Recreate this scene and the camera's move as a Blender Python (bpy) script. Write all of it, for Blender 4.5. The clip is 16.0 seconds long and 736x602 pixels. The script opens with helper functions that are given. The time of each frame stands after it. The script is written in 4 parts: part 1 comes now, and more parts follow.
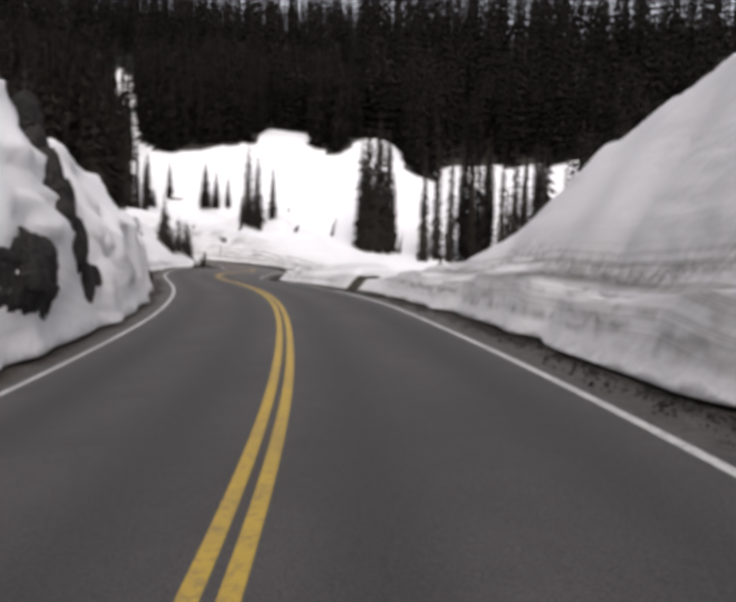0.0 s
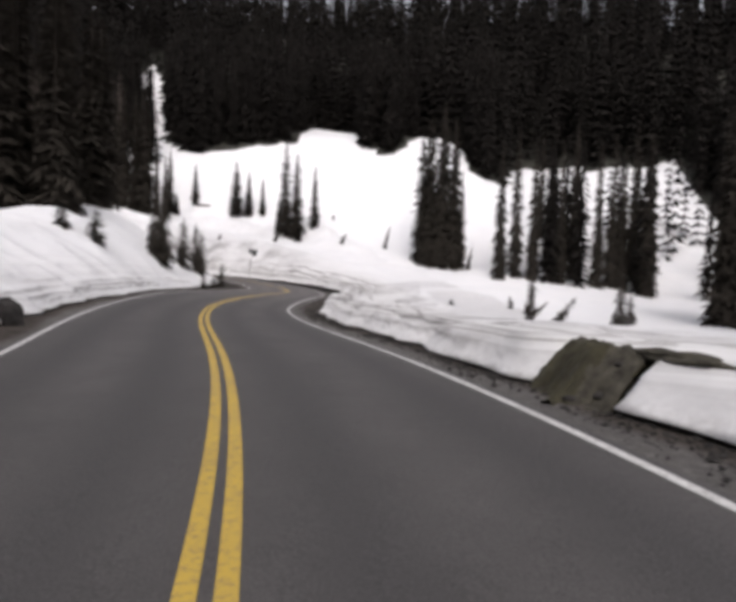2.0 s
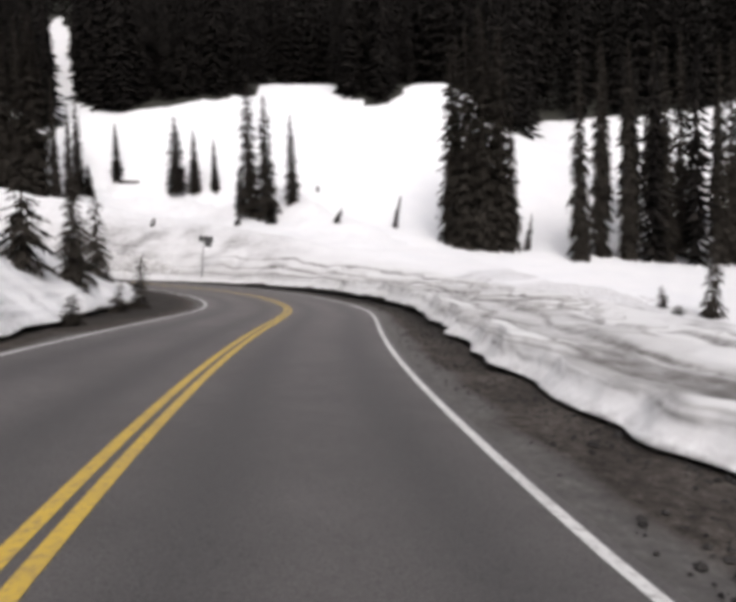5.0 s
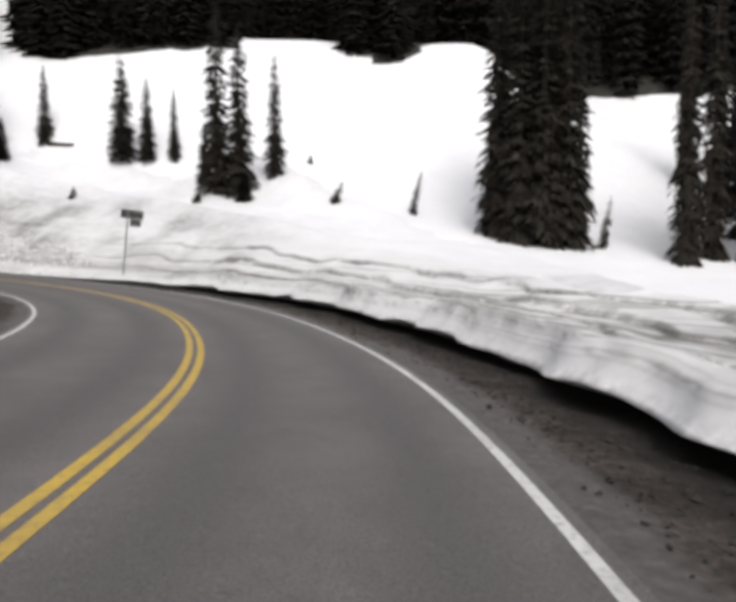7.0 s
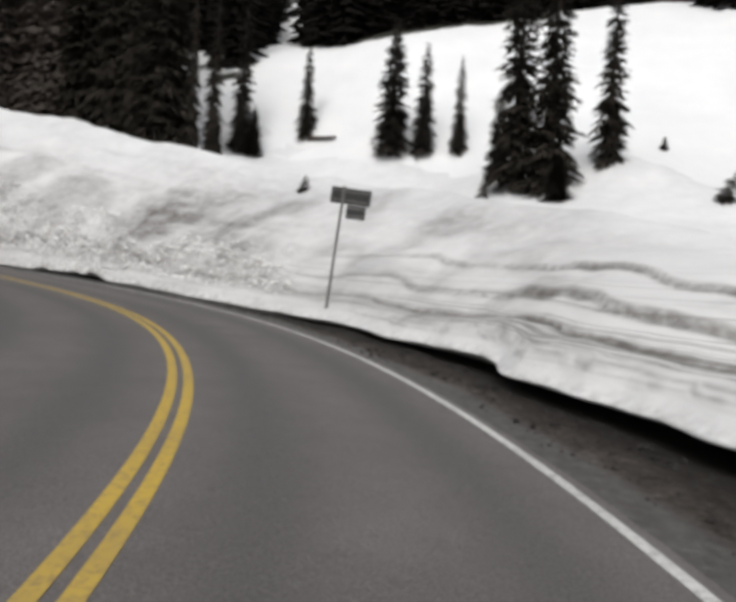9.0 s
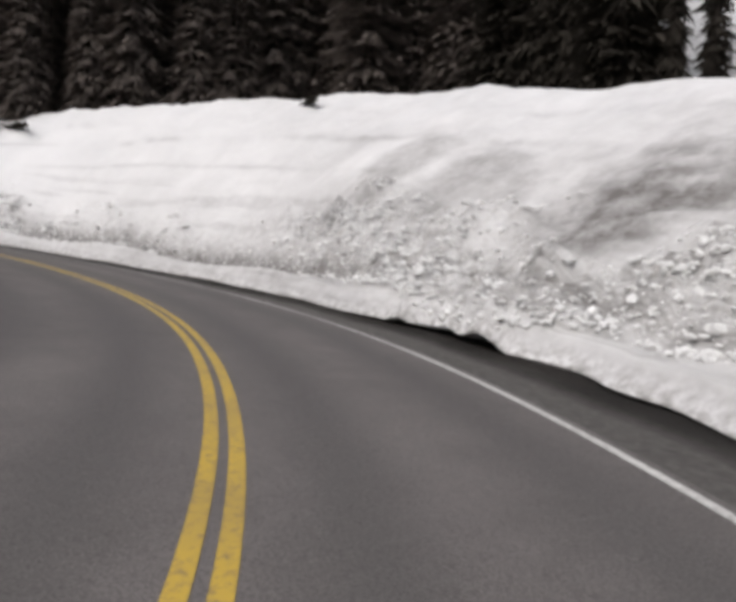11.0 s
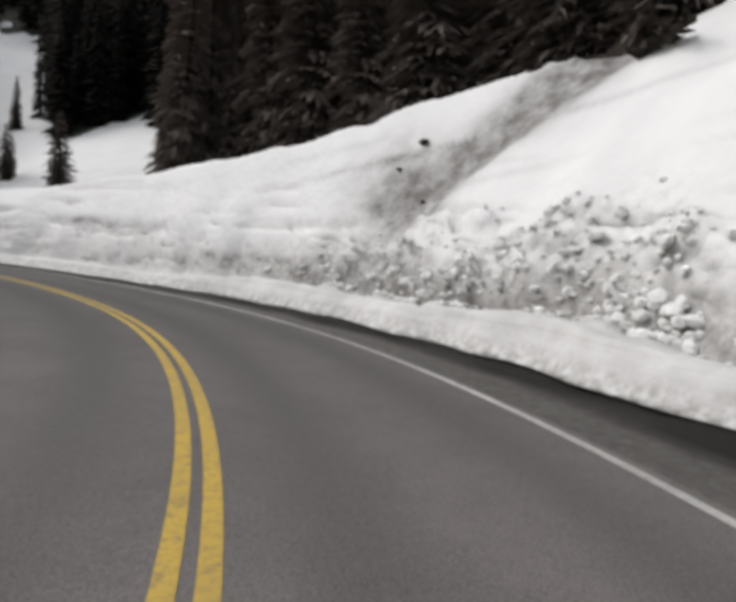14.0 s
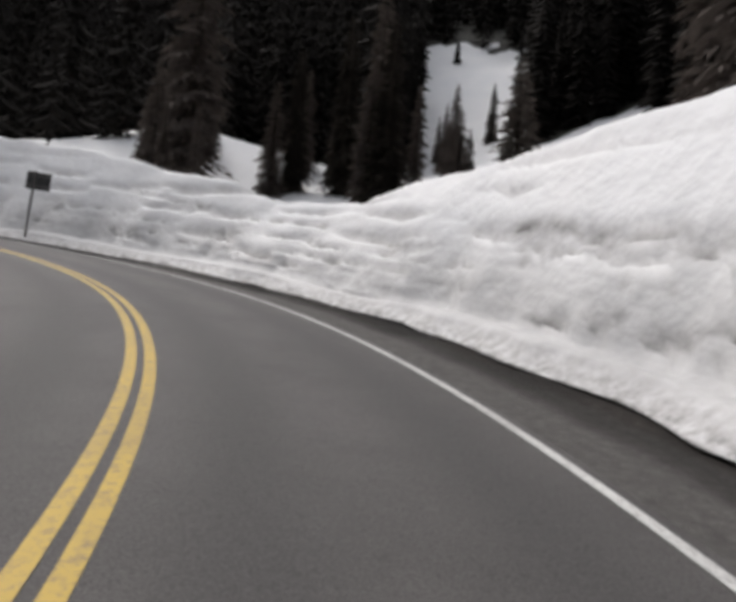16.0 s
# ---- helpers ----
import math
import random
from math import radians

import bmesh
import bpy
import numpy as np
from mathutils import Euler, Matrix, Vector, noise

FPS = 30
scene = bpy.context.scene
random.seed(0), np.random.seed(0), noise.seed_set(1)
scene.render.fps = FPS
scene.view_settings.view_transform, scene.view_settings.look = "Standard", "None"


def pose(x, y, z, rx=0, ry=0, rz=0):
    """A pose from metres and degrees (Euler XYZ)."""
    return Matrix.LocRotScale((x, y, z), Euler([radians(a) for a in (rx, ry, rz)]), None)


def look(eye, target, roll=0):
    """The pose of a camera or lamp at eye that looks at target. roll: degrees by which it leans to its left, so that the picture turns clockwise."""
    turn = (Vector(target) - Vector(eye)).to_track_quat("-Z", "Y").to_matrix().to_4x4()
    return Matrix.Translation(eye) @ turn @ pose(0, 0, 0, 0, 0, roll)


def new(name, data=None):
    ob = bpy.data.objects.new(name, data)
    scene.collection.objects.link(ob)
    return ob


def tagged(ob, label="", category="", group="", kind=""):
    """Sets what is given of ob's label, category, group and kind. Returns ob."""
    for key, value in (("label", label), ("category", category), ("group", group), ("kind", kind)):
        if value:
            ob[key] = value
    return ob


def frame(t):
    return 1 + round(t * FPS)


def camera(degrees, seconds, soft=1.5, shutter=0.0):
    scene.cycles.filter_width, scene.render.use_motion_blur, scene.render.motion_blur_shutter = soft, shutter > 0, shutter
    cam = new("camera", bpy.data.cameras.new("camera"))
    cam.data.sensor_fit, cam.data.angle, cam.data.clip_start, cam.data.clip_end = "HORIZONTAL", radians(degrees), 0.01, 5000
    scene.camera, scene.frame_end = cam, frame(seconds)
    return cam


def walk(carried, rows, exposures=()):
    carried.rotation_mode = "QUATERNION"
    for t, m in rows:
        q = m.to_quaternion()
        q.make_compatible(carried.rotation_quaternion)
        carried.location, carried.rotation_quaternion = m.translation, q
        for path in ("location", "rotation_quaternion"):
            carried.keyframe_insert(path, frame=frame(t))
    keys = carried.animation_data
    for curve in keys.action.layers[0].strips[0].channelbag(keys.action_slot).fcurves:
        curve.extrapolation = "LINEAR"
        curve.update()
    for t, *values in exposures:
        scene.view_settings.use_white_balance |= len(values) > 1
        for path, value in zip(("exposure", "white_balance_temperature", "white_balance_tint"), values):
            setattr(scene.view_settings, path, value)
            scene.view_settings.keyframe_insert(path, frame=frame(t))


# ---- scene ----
cam = camera(58.5, 16.0, soft=5.0, shutter=0.0)

# ---- the drive: seconds, place, turn ----
ROWS = [
    (0.0, 2.733, -23.881, 1.772, 85.84, -1.72, -1.71),
    (0.5, 2.671, -18.289, 1.7, 86.84, -2.52, -2.12),
    (1.0, 2.219, -12.827, 1.646, 87.42, -2.11, -1.53),
    (1.5, 1.52, -7.373, 1.61, 85.98, -1.69, 0.47),
    (2.0, 0.61, -1.924, 1.588, 87.17, -1.91, 2.03),
    (2.5, -0.403, 3.674, 1.562, 85.93, 0.27, 3.35),
    (3.0, -1.763, 9.233, 1.512, 85.72, 1.35, 3.08),
    (3.5, -3.178, 14.785, 1.436, 85.36, 1.63, 3.05),
    (4.0, -4.415, 20.214, 1.335, 85.36, 3.41, 2.42),
    (4.6, -5.806, 26.417, 1.213, 85.87, 2.62, -0.43),
    (5.0, -6.415, 30.432, 1.126, 86.58, 1.53, -1.94),
    (5.4, -6.803, 34.395, 1.036, 87.36, 0.33, -2.93),
    (5.8, -7.05, 38.343, 0.974, 88.02, -0.68, -3.34),
    (6.3, -7.239, 43.283, 0.898, 88.39, -1.25, -4.72),
    (6.5, -7.109, 45.266, 0.858, 87.5, -1.17, -3.11),
    (7.0, -6.855, 49.988, 0.774, 86.71, -0.11, -2.46),
    (7.5, -6.775, 54.729, 0.703, 86.0, 0.39, 1.01),
    (8.0, -7.385, 59.454, 0.675, 88.25, -2.49, 4.04),
    (8.5, -8.619, 64.43, 0.694, 88.58, -3.15, 14.97),
    (8.7, -9.301, 66.344, 0.719, 88.92, -3.64, 17.89),
    (9.1, -10.692, 69.978, 0.784, 88.99, -3.53, 23.96),
    (9.5, -12.457, 73.215, 0.879, 89.15, -3.26, 31.21),
    (9.9, -14.546, 76.078, 0.998, 89.36, -2.93, 38.61),
    (10.3, -16.919, 78.635, 1.138, 89.54, -2.63, 46.06),
    (10.6, -18.898, 80.386, 1.259, 89.62, -2.49, 52.27),
    (10.8, -20.332, 81.473, 1.348, 89.64, -2.46, 56.81),
    (11.0, -21.968, 82.283, 1.449, 88.94, -2.76, 59.96),
    (11.5, -26.282, 84.099, 1.733, 89.85, -2.16, 69.49),
    (12.0, -30.751, 84.994, 2.055, 92.21, -4.31, 76.62),
    (12.5, -35.403, 85.531, 2.409, 90.77, -1.26, 84.96),
    (13.0, -40.092, 85.075, 2.798, 91.32, -1.92, 94.1),
    (13.5, -44.906, 84.214, 3.225, 91.13, -0.89, 102.15),
    (14.0, -49.4, 82.478, 3.68, 91.24, -1.37, 110.33),
    (14.5, -53.479, 80.14, 4.148, 91.92, -1.88, 118.69),
    (15.0, -57.146, 77.31, 4.624, 92.44, -1.8, 128.23),
    (15.5, -60.295, 73.975, 5.112, 92.29, -3.0, 137.4),
    (16.0, -62.823, 70.167, 5.614, 90.98, -5.1, 149.87),
]
walk(cam, [(r[0], pose(*r[1:])) for r in ROWS],
     [(0.0, 0.46, 6600, 16), (2.0, 0.38, 6600, 16), (4.0, 0.42, 6600, 15), (7.0, 0.46, 6550, 12), (7.8, 0.46, 6550, 9), (8.6, 0.20, 6550, 9), (11.0, 0.24, 6600, 13), (12.2, 0.24, 6600, 10), (13.0, 0.22, 6600, 10), (14.0, 0.28, 6600, 10), (15.0, 0.42, 6600, 12), (16.0, 0.38, 6600, 12)])

# ---- sky and sun: thin high overcast ----
world = bpy.data.worlds.new("overcast_sky")
scene.world = world
world.use_nodes = True
wn, wl = world.node_tree.nodes, world.node_tree.links
sky = wn.new("ShaderNodeTexSky")
sky.sky_type, sky.sun_disc = "NISHITA", False
sky.sun_elevation, sky.sun_rotation = radians(48), radians(172)
sky.air_density, sky.dust_density = 1.0, 3.0
pale = wn.new("ShaderNodeHueSaturation")
pale.inputs["Saturation"].default_value = 0.22
wl.new(sky.outputs["Color"], pale.inputs["Color"])
wl.new(pale.outputs["Color"], wn["Background"].inputs["Color"])
wn["Background"].inputs["Strength"].default_value = 0.15
sun = new("sun", bpy.data.lights.new("sun", "SUN"))
sun.data.energy, sun.data.angle, sun.data.color = 0.6, radians(26), (1.0, 0.97, 0.94)
sun.matrix_world = look((0, 0, 0), (-math.sin(radians(172)) * math.cos(radians(48)), -math.cos(radians(172)) * math.cos(radians(48)), -math.sin(radians(48))))


# ---- materials ----
def material(name, rough=0.8, spec=0.3):
    m = bpy.data.materials.new(name)
    m.use_nodes = True
    b = m.node_tree.nodes["Principled BSDF"]
    b.inputs["Roughness"].default_value = rough
    b.inputs["Specular IOR Level"].default_value = spec
    return m, m.node_tree.nodes, m.node_tree.links, b


def noise_node(n, l, scale, detail=6.0, rough=0.6, coord=None, stretch=None):
    t = n.new("ShaderNodeTexNoise")
    t.inputs["Scale"].default_value, t.inputs["Detail"].default_value, t.inputs["Roughness"].default_value = scale, detail, rough
    if coord is None:
        g = n.new("ShaderNodeNewGeometry")
        coord = g.outputs["Position"]
    if stretch:
        mp = n.new("ShaderNodeMapping")
        mp.inputs["Scale"].default_value = stretch
        l.new(coord, mp.inputs["Vector"])
        coord = mp.outputs["Vector"]
    l.new(coord, t.inputs["Vector"])
    return t.outputs["Fac"]


def ramp_node(n, l, fac, stops):
    r = n.new("ShaderNodeValToRGB")
    e = r.color_ramp.elements
    e[0].position, e[0].color = stops[0][0], (*stops[0][1], 1)
    e[1].position, e[1].color = stops[-1][0], (*stops[-1][1], 1)
    for pos, col in stops[1:-1]:
        k = e.new(pos)
        k.color = (*col, 1)
    l.new(fac, r.inputs["Fac"])
    return r.outputs["Color"]


def mix_node(n, l, fac, a, b, blend="MIX"):
    m = n.new("ShaderNodeMix")
    m.data_type, m.blend_type = "RGBA", blend
    for k, v in ((0, fac), (6, a), (7, b)):
        if isinstance(v, (int, float)):
            m.inputs[k].default_value = v
        elif isinstance(v, tuple):
            m.inputs[k].default_value = (*v, 1)
        else:
            l.new(v, m.inputs[k])
    return m.outputs[2]


def bump_node(n, l, b, heights):
    last = None
    for h, dist, strength in heights:
        k = n.new("ShaderNodeBump")
        k.inputs["Distance"].default_value, k.inputs["Strength"].default_value = dist, strength
        l.new(h, k.inputs["Height"])
        if last is not None:
            l.new(last, k.inputs["Normal"])
        last = k.outputs["Normal"]
    l.new(last, b.inputs["Normal"])


def attribute(n, name):
    a = n.new("ShaderNodeAttribute")
    a.attribute_name = name
    return a.outputs["Fac"]


def snow_material(name, dirty):
    m, n, l, b = material(name, 0.6, 0.25)
    big = noise_node(n, l, 0.25, 5)
    fine = noise_node(n, l, 5.0, 8, 0.65)
    lumps = noise_node(n, l, 1.6, 6, 0.7)
    clean = ramp_node(n, l, big, [(0.3, (0.77, 0.77, 0.765) if dirty else (0.84, 0.85, 0.86)), (0.7, (0.88, 0.88, 0.875) if dirty else (0.91, 0.91, 0.91))])
    if dirty:
        clean = mix_node(n, l, attribute(n, "pure"), clean, ramp_node(n, l, big, [(0.3, (0.84, 0.85, 0.86)), (0.7, (0.91, 0.91, 0.91))]))
        # ploughed layers: grit in bands that follow the bank's height
        band = noise_node(n, l, 1.0, 5, 0.65, attribute(n, "layer"), (1, 1, 1))
        grit = ramp_node(n, l, band, [(0.40, (0.80, 0.80, 0.79)), (0.45, (0.34, 0.33, 0.31)), (0.485, (0.76, 0.76, 0.75)), (0.56, (0.74, 0.74, 0.73)), (0.59, (0.38, 0.37, 0.35)), (0.63, (0.80, 0.80, 0.79))])
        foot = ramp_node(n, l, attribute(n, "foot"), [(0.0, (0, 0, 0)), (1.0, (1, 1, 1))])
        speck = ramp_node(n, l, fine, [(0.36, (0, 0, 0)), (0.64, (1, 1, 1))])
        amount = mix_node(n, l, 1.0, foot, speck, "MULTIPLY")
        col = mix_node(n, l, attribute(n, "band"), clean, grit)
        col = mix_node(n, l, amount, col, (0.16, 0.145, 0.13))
        # earth and dust; shade of grooves, gouges and the lip's hollow is coloured in too
        smear = mix_node(n, l, 1.0, ramp_node(n, l, lumps, [(0.3, (0.5, 0.5, 0.5)), (0.6, (1, 1, 1))]), ramp_node(n, l, attribute(n, "soil_shade"), [(0, (0, 0, 0)), (1, (0.95, 0.95, 0.95))]), "MULTIPLY")
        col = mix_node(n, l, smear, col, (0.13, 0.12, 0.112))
        # dark spots among the slid lumps: grit, and the shade of gaps as colour
        spots = ramp_node(n, l, noise_node(n, l, 3.4, 4, 0.6), [(0.50, (0, 0, 0)), (0.62, (0.62, 0.62, 0.62))])
        col = mix_node(n, l, mix_node(n, l, 1.0, spots, ramp_node(n, l, attribute(n, "heap"), [(0, (0, 0, 0)), (1, (1, 1, 1))]), "MULTIPLY"), col, (0.24, 0.225, 0.21))
    else:
        # bare forest floor with snow patches; the trees' shade is in its dark colour
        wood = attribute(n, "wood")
        shaded_floor = ramp_node(n, l, lumps, [(0.35, (0.022, 0.024, 0.018)), (0.60, (0.05, 0.048, 0.04)), (0.74, (0.5, 0.5, 0.5))])
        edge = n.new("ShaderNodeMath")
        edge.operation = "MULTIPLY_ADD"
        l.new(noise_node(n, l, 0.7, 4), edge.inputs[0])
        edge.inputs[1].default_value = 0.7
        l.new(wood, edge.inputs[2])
        col = mix_node(n, l, ramp_node(n, l, edge.outputs[0], [(0.80, (0, 0, 0)), (0.90, (1, 1, 1))]), clean, shaded_floor)
    l.new(col, b.inputs["Base Color"])
    relief = [(noise_node(n, l, 0.55, 4), 0.5, 0.3), (lumps, 0.2, 0.10), (fine, 0.05, 0.07)]
    if dirty:
        # broken chunks where the snow has slid
        cells = n.new("ShaderNodeTexVoronoi")
        cells.feature, cells.inputs["Scale"].default_value = "F1", 2.3
        geo = n.new("ShaderNodeNewGeometry")
        bent = mix_node(n, l, 0.12, geo.outputs["Position"], noise_node(n, l, 2.0, 3), "ADD")
        l.new(bent, cells.inputs["Vector"])
        chunk = n.new("ShaderNodeMath")
        chunk.operation = "MULTIPLY"
        l.new(cells.outputs["Distance"], chunk.inputs[0])
        l.new(attribute(n, "heap"), chunk.inputs[1])
        relief.append((chunk.outputs[0], -0.34, 0.8))
    bump_node(n, l, b, relief)
    return m


def asphalt_material():
    m, n, l, b = material("asphalt", 0.75, 0.35)
    big = noise_node(n, l, 0.35, 4)
    fine = noise_node(n, l, 60.0, 4, 0.7)
    track = attribute(n, "track")
    col = ramp_node(n, l, big, [(0.3, (0.090, 0.086, 0.084)), (0.7, (0.118, 0.112, 0.109))])
    patchy = noise_node(n, l, 1.3, 5, 0.7)
    col = mix_node(n, l, 1.0, col, ramp_node(n, l, patchy, [(0.3, (0.86, 0.86, 0.86)), (0.7, (1.12, 1.12, 1.12))]), "MULTIPLY")
    col = mix_node(n, l, track, col, (0.078, 0.075, 0.074))
    stones = ramp_node(n, l, fine, [(0.35, (0.55, 0.55, 0.55)), (0.65, (1.25, 1.25, 1.25))])
    col = mix_node(n, l, 1.0, col, stones, "MULTIPLY")
    # damp and dark on the way in, dry and pale round the bend
    col = mix_node(n, l, 1.0, col, ramp_node(n, l, attribute(n, "dry"), [(0.0, (0.9, 0.89, 0.89)), (1.0, (1.55, 1.50, 1.48))]), "MULTIPLY")
    l.new(col, b.inputs["Base Color"])
    bump_node(n, l, b, [(fine, 0.006, 0.6)])
    return m


def gravel_material():
    m, n, l, b = material("wet_grit", 0.9, 0.2)
    clumps = noise_node(n, l, 1.1, 4, 0.6)
    mid = noise_node(n, l, 7.0, 6, 0.75)
    fine = noise_node(n, l, 34.0, 5, 0.75)
    col = ramp_node(n, l, mid, [(0.30, (0.024, 0.020, 0.017)), (0.46, (0.066, 0.056, 0.048)), (0.58, (0.100, 0.087, 0.076)), (0.72, (0.20, 0.18, 0.162))])
    col = mix_node(n, l, 1.0, col, ramp_node(n, l, fine, [(0.3, (0.5, 0.5, 0.5)), (0.7, (1.45, 1.45, 1.45))]), "MULTIPLY")
    col = mix_node(n, l, 1.0, col, ramp_node(n, l, clumps, [(0.35, (0.62, 0.6, 0.58)), (0.65, (1.2, 1.2, 1.2))]), "MULTIPLY")
    dry = ramp_node(n, l, mid, [(0.3, (0.105, 0.100, 0.096)), (0.55, (0.155, 0.147, 0.140)), (0.75, (0.23, 0.22, 0.21))])
    worn = ramp_node(n, l, attribute(n, "dry"), [(0.35, (0, 0, 0)), (0.8, (0.92, 0.92, 0.92))])
    col = mix_node(n, l, worn, col, dry)
    col = mix_node(n, l, attribute(n, "wet"), col, (0.022, 0.020, 0.018))
    l.new(col, b.inputs["Base Color"])
    bump_node(n, l, b, [(mid, 0.07, 0.7), (fine, 0.03, 0.8)])
    return m


def paint_material(name, base, worn):
    m, n, l, b = material(name, 0.6, 0.35)
    wear = noise_node(n, l, 14.0, 8, 0.75)
    patch = noise_node(n, l, 0.8, 3)
    w = ramp_node(n, l, wear, [(0.48, (0, 0, 0)), (0.66, (1, 1, 1))])
    col = mix_node(n, l, w, base, worn)
    col = mix_node(n, l, ramp_node(n, l, patch, [(0.45, (0, 0, 0)), (0.8, (0.6, 0.6, 0.6))]), col, worn)
    col = mix_node(n, l, attribute(n, "faded"), col, (0.16, 0.152, 0.147))
    l.new(col, b.inputs["Base Color"])
    return m


def plain_material(name, dark, light, scale, rough=0.85, bump=0.02, stretch=None, vary=0.0, spec=0.25):
    m, n, l, b = material(name, rough, spec)
    f = noise_node(n, l, scale, 6, 0.65, None, stretch)
    col = ramp_node(n, l, f, [(0.3, dark), (0.7, light)])
    if vary:
        oi = n.new("ShaderNodeNewGeometry")
        v = ramp_node(n, l, oi.outputs["Random Per Island"], [(0.0, (1 - vary,) * 3), (1.0, (1 + vary,) * 3)])
        col = mix_node(n, l, 1.0, col, v, "MULTIPLY")
    l.new(col, b.inputs["Base Color"])
    bump_node(n, l, b, [(f, bump, 0.7)])
    return m


SNOW = snow_material("snow", False)
BANK = snow_material("ploughed_snow", True)
ASPHALT = asphalt_material()
GRIT = gravel_material()
YELLOW = paint_material("yellow_road_paint", (0.58, 0.395, 0.065), (0.30, 0.22, 0.10))
WHITE = paint_material("white_road_paint", (0.72, 0.72, 0.70), (0.32, 0.31, 0.30))
NEEDLES = plain_material("fir_needles", (0.034, 0.030, 0.025), (0.058, 0.051, 0.043), 2.5, 1.0, 0.03, None, 0.18, 0.05)
WOOD_NEEDLES = plain_material("brown_green_needles", (0.105, 0.090, 0.080), (0.19, 0.162, 0.145), 2.5, 1.0, 0.03, None, 0.2, 0.05)
# darker copy for the plain far firs, with the deep woods' shade in it
SHADED_FAR_NEEDLES = plain_material("shaded_far_needles", (0.008, 0.0072, 0.0065), (0.021, 0.0185, 0.0165), 0.6, 0.95, 0.05, None, 0.5, 0.05)
BARK = plain_material("bark", (0.030, 0.024, 0.020), (0.075, 0.062, 0.052), 9.0, 0.9, 0.02, (1, 1, 0.25))
ROCK = plain_material("dark_rock", (0.012, 0.011, 0.0105), (0.055, 0.051, 0.048), 2.2, 0.85, 0.15)
EARTH = plain_material("wet_earth", (0.028, 0.025, 0.020), (0.10, 0.092, 0.070), 6.0, 0.9, 0.05)
LICHEN = plain_material("mossy_earth", (0.016, 0.014, 0.010), (0.074, 0.068, 0.040), 2.6, 0.9, 0.05)
CLOD = plain_material("snow_clods", (0.74, 0.74, 0.73), (0.90, 0.90, 0.89), 3.0, 0.7, 0.05, None, 0.12)
STEEL = plain_material("galvanised_steel", (0.16, 0.155, 0.15), (0.26, 0.25, 0.24), 12.0, 0.5, 0.004)
SIGNBACK = plain_material("dull_sign_back", (0.030, 0.031, 0.032), (0.06, 0.06, 0.06), 6.0, 0.6, 0.002)

# ---- the road's line: bend, grade and cross-fall along its length ----
STEP = 0.5
BEND_AT = np.arange(-25, 186, 7.0)
BEND = [0.0144, 0.0114, 0.0042, 0.0104, 0.0115, 0.0097, -0.01, -0.0103, -0.0135, -0.0069, -0.008, -0.0029, 0.0324, 0.0215, 0.035, 0.036,
        0.0493, 0.0364, 0.0348, 0.0247, 0.0375, 0.0352, 0.0391, 0.0366, 0.0369, 0.0436, 0.0424, 0.03, 0.01, 0.0, 0.0]
GRADE_AT = np.arange(-25, 186, 20.0)
GRADE = [-0.0142, -0.0011, -0.012, -0.0168, -0.0184, 0.03, 0.0721, 0.098, 0.1162, 0.1061, 0.09]
FALL = [-0.0791, -0.0571, 0.0159, 0.0857, 0.0491, 0.0307, 0.0162, 0.0241, 0.0031, -0.0278, -0.0222]
S = np.arange(-60, 200, STEP)
ZERO = int(60 / STEP)


def run_up(v):
    c = np.concatenate([[0], np.cumsum((v[1:] + v[:-1]) / 2 * STEP)])
    return c - c[ZERO]


TURN = run_up(np.interp(S, BEND_AT, BEND, left=0.0)) + radians(10.998)
ROAD_X, ROAD_Y = run_up(-np.sin(TURN)), run_up(np.cos(TURN))
ROAD_Z = run_up(np.interp(S, GRADE_AT, GRADE))
CROSS = np.interp(S, GRADE_AT, FALL)
LANE, LANE_LEFT = 3.33, 3.59


def along(s, side):
    """World x, y at s metres along the road, side metres to the right of its centre."""
    x, y, t = np.interp(s, S, ROAD_X), np.interp(s, S, ROAD_Y), np.interp(s, S, TURN)
    return x + side * np.cos(t), y + side * np.sin(t)


def road_height(s, side):
    return np.interp(s, S, ROAD_Z) - np.interp(s, S, CROSS) * np.clip(side, -6, 6)


def nearest(x, y):
    """Place along the road and side of it that is nearest to x, y."""
    x, y = np.atleast_1d(x), np.atleast_1d(y)
    s, side = np.empty(len(x)), np.empty(len(x))
    for a in range(0, len(x), 4000):
        dx, dy = x[a:a + 4000, None] - ROAD_X, y[a:a + 4000, None] - ROAD_Y
        i = (dx * dx + dy * dy).argmin(1)
        k = np.arange(len(i))
        s[a:a + 4000] = S[i]
        sgn = np.sign(dx[k, i] * np.cos(TURN[i]) + dy[k, i] * np.sin(TURN[i]))
        side[a:a + 4000] = sgn * np.sqrt((dx * dx + dy * dy)[k, i])
    return s, side


def ease(a, b, v):
    u = np.clip((v - a) / (b - a), 0, 1)
    return u * u * (3 - 2 * u)


def lattice(i, j, seed):
    v = np.sin(i * 127.1 + j * 311.7 + seed * 74.7) * 43758.5453
    return v - np.floor(v)


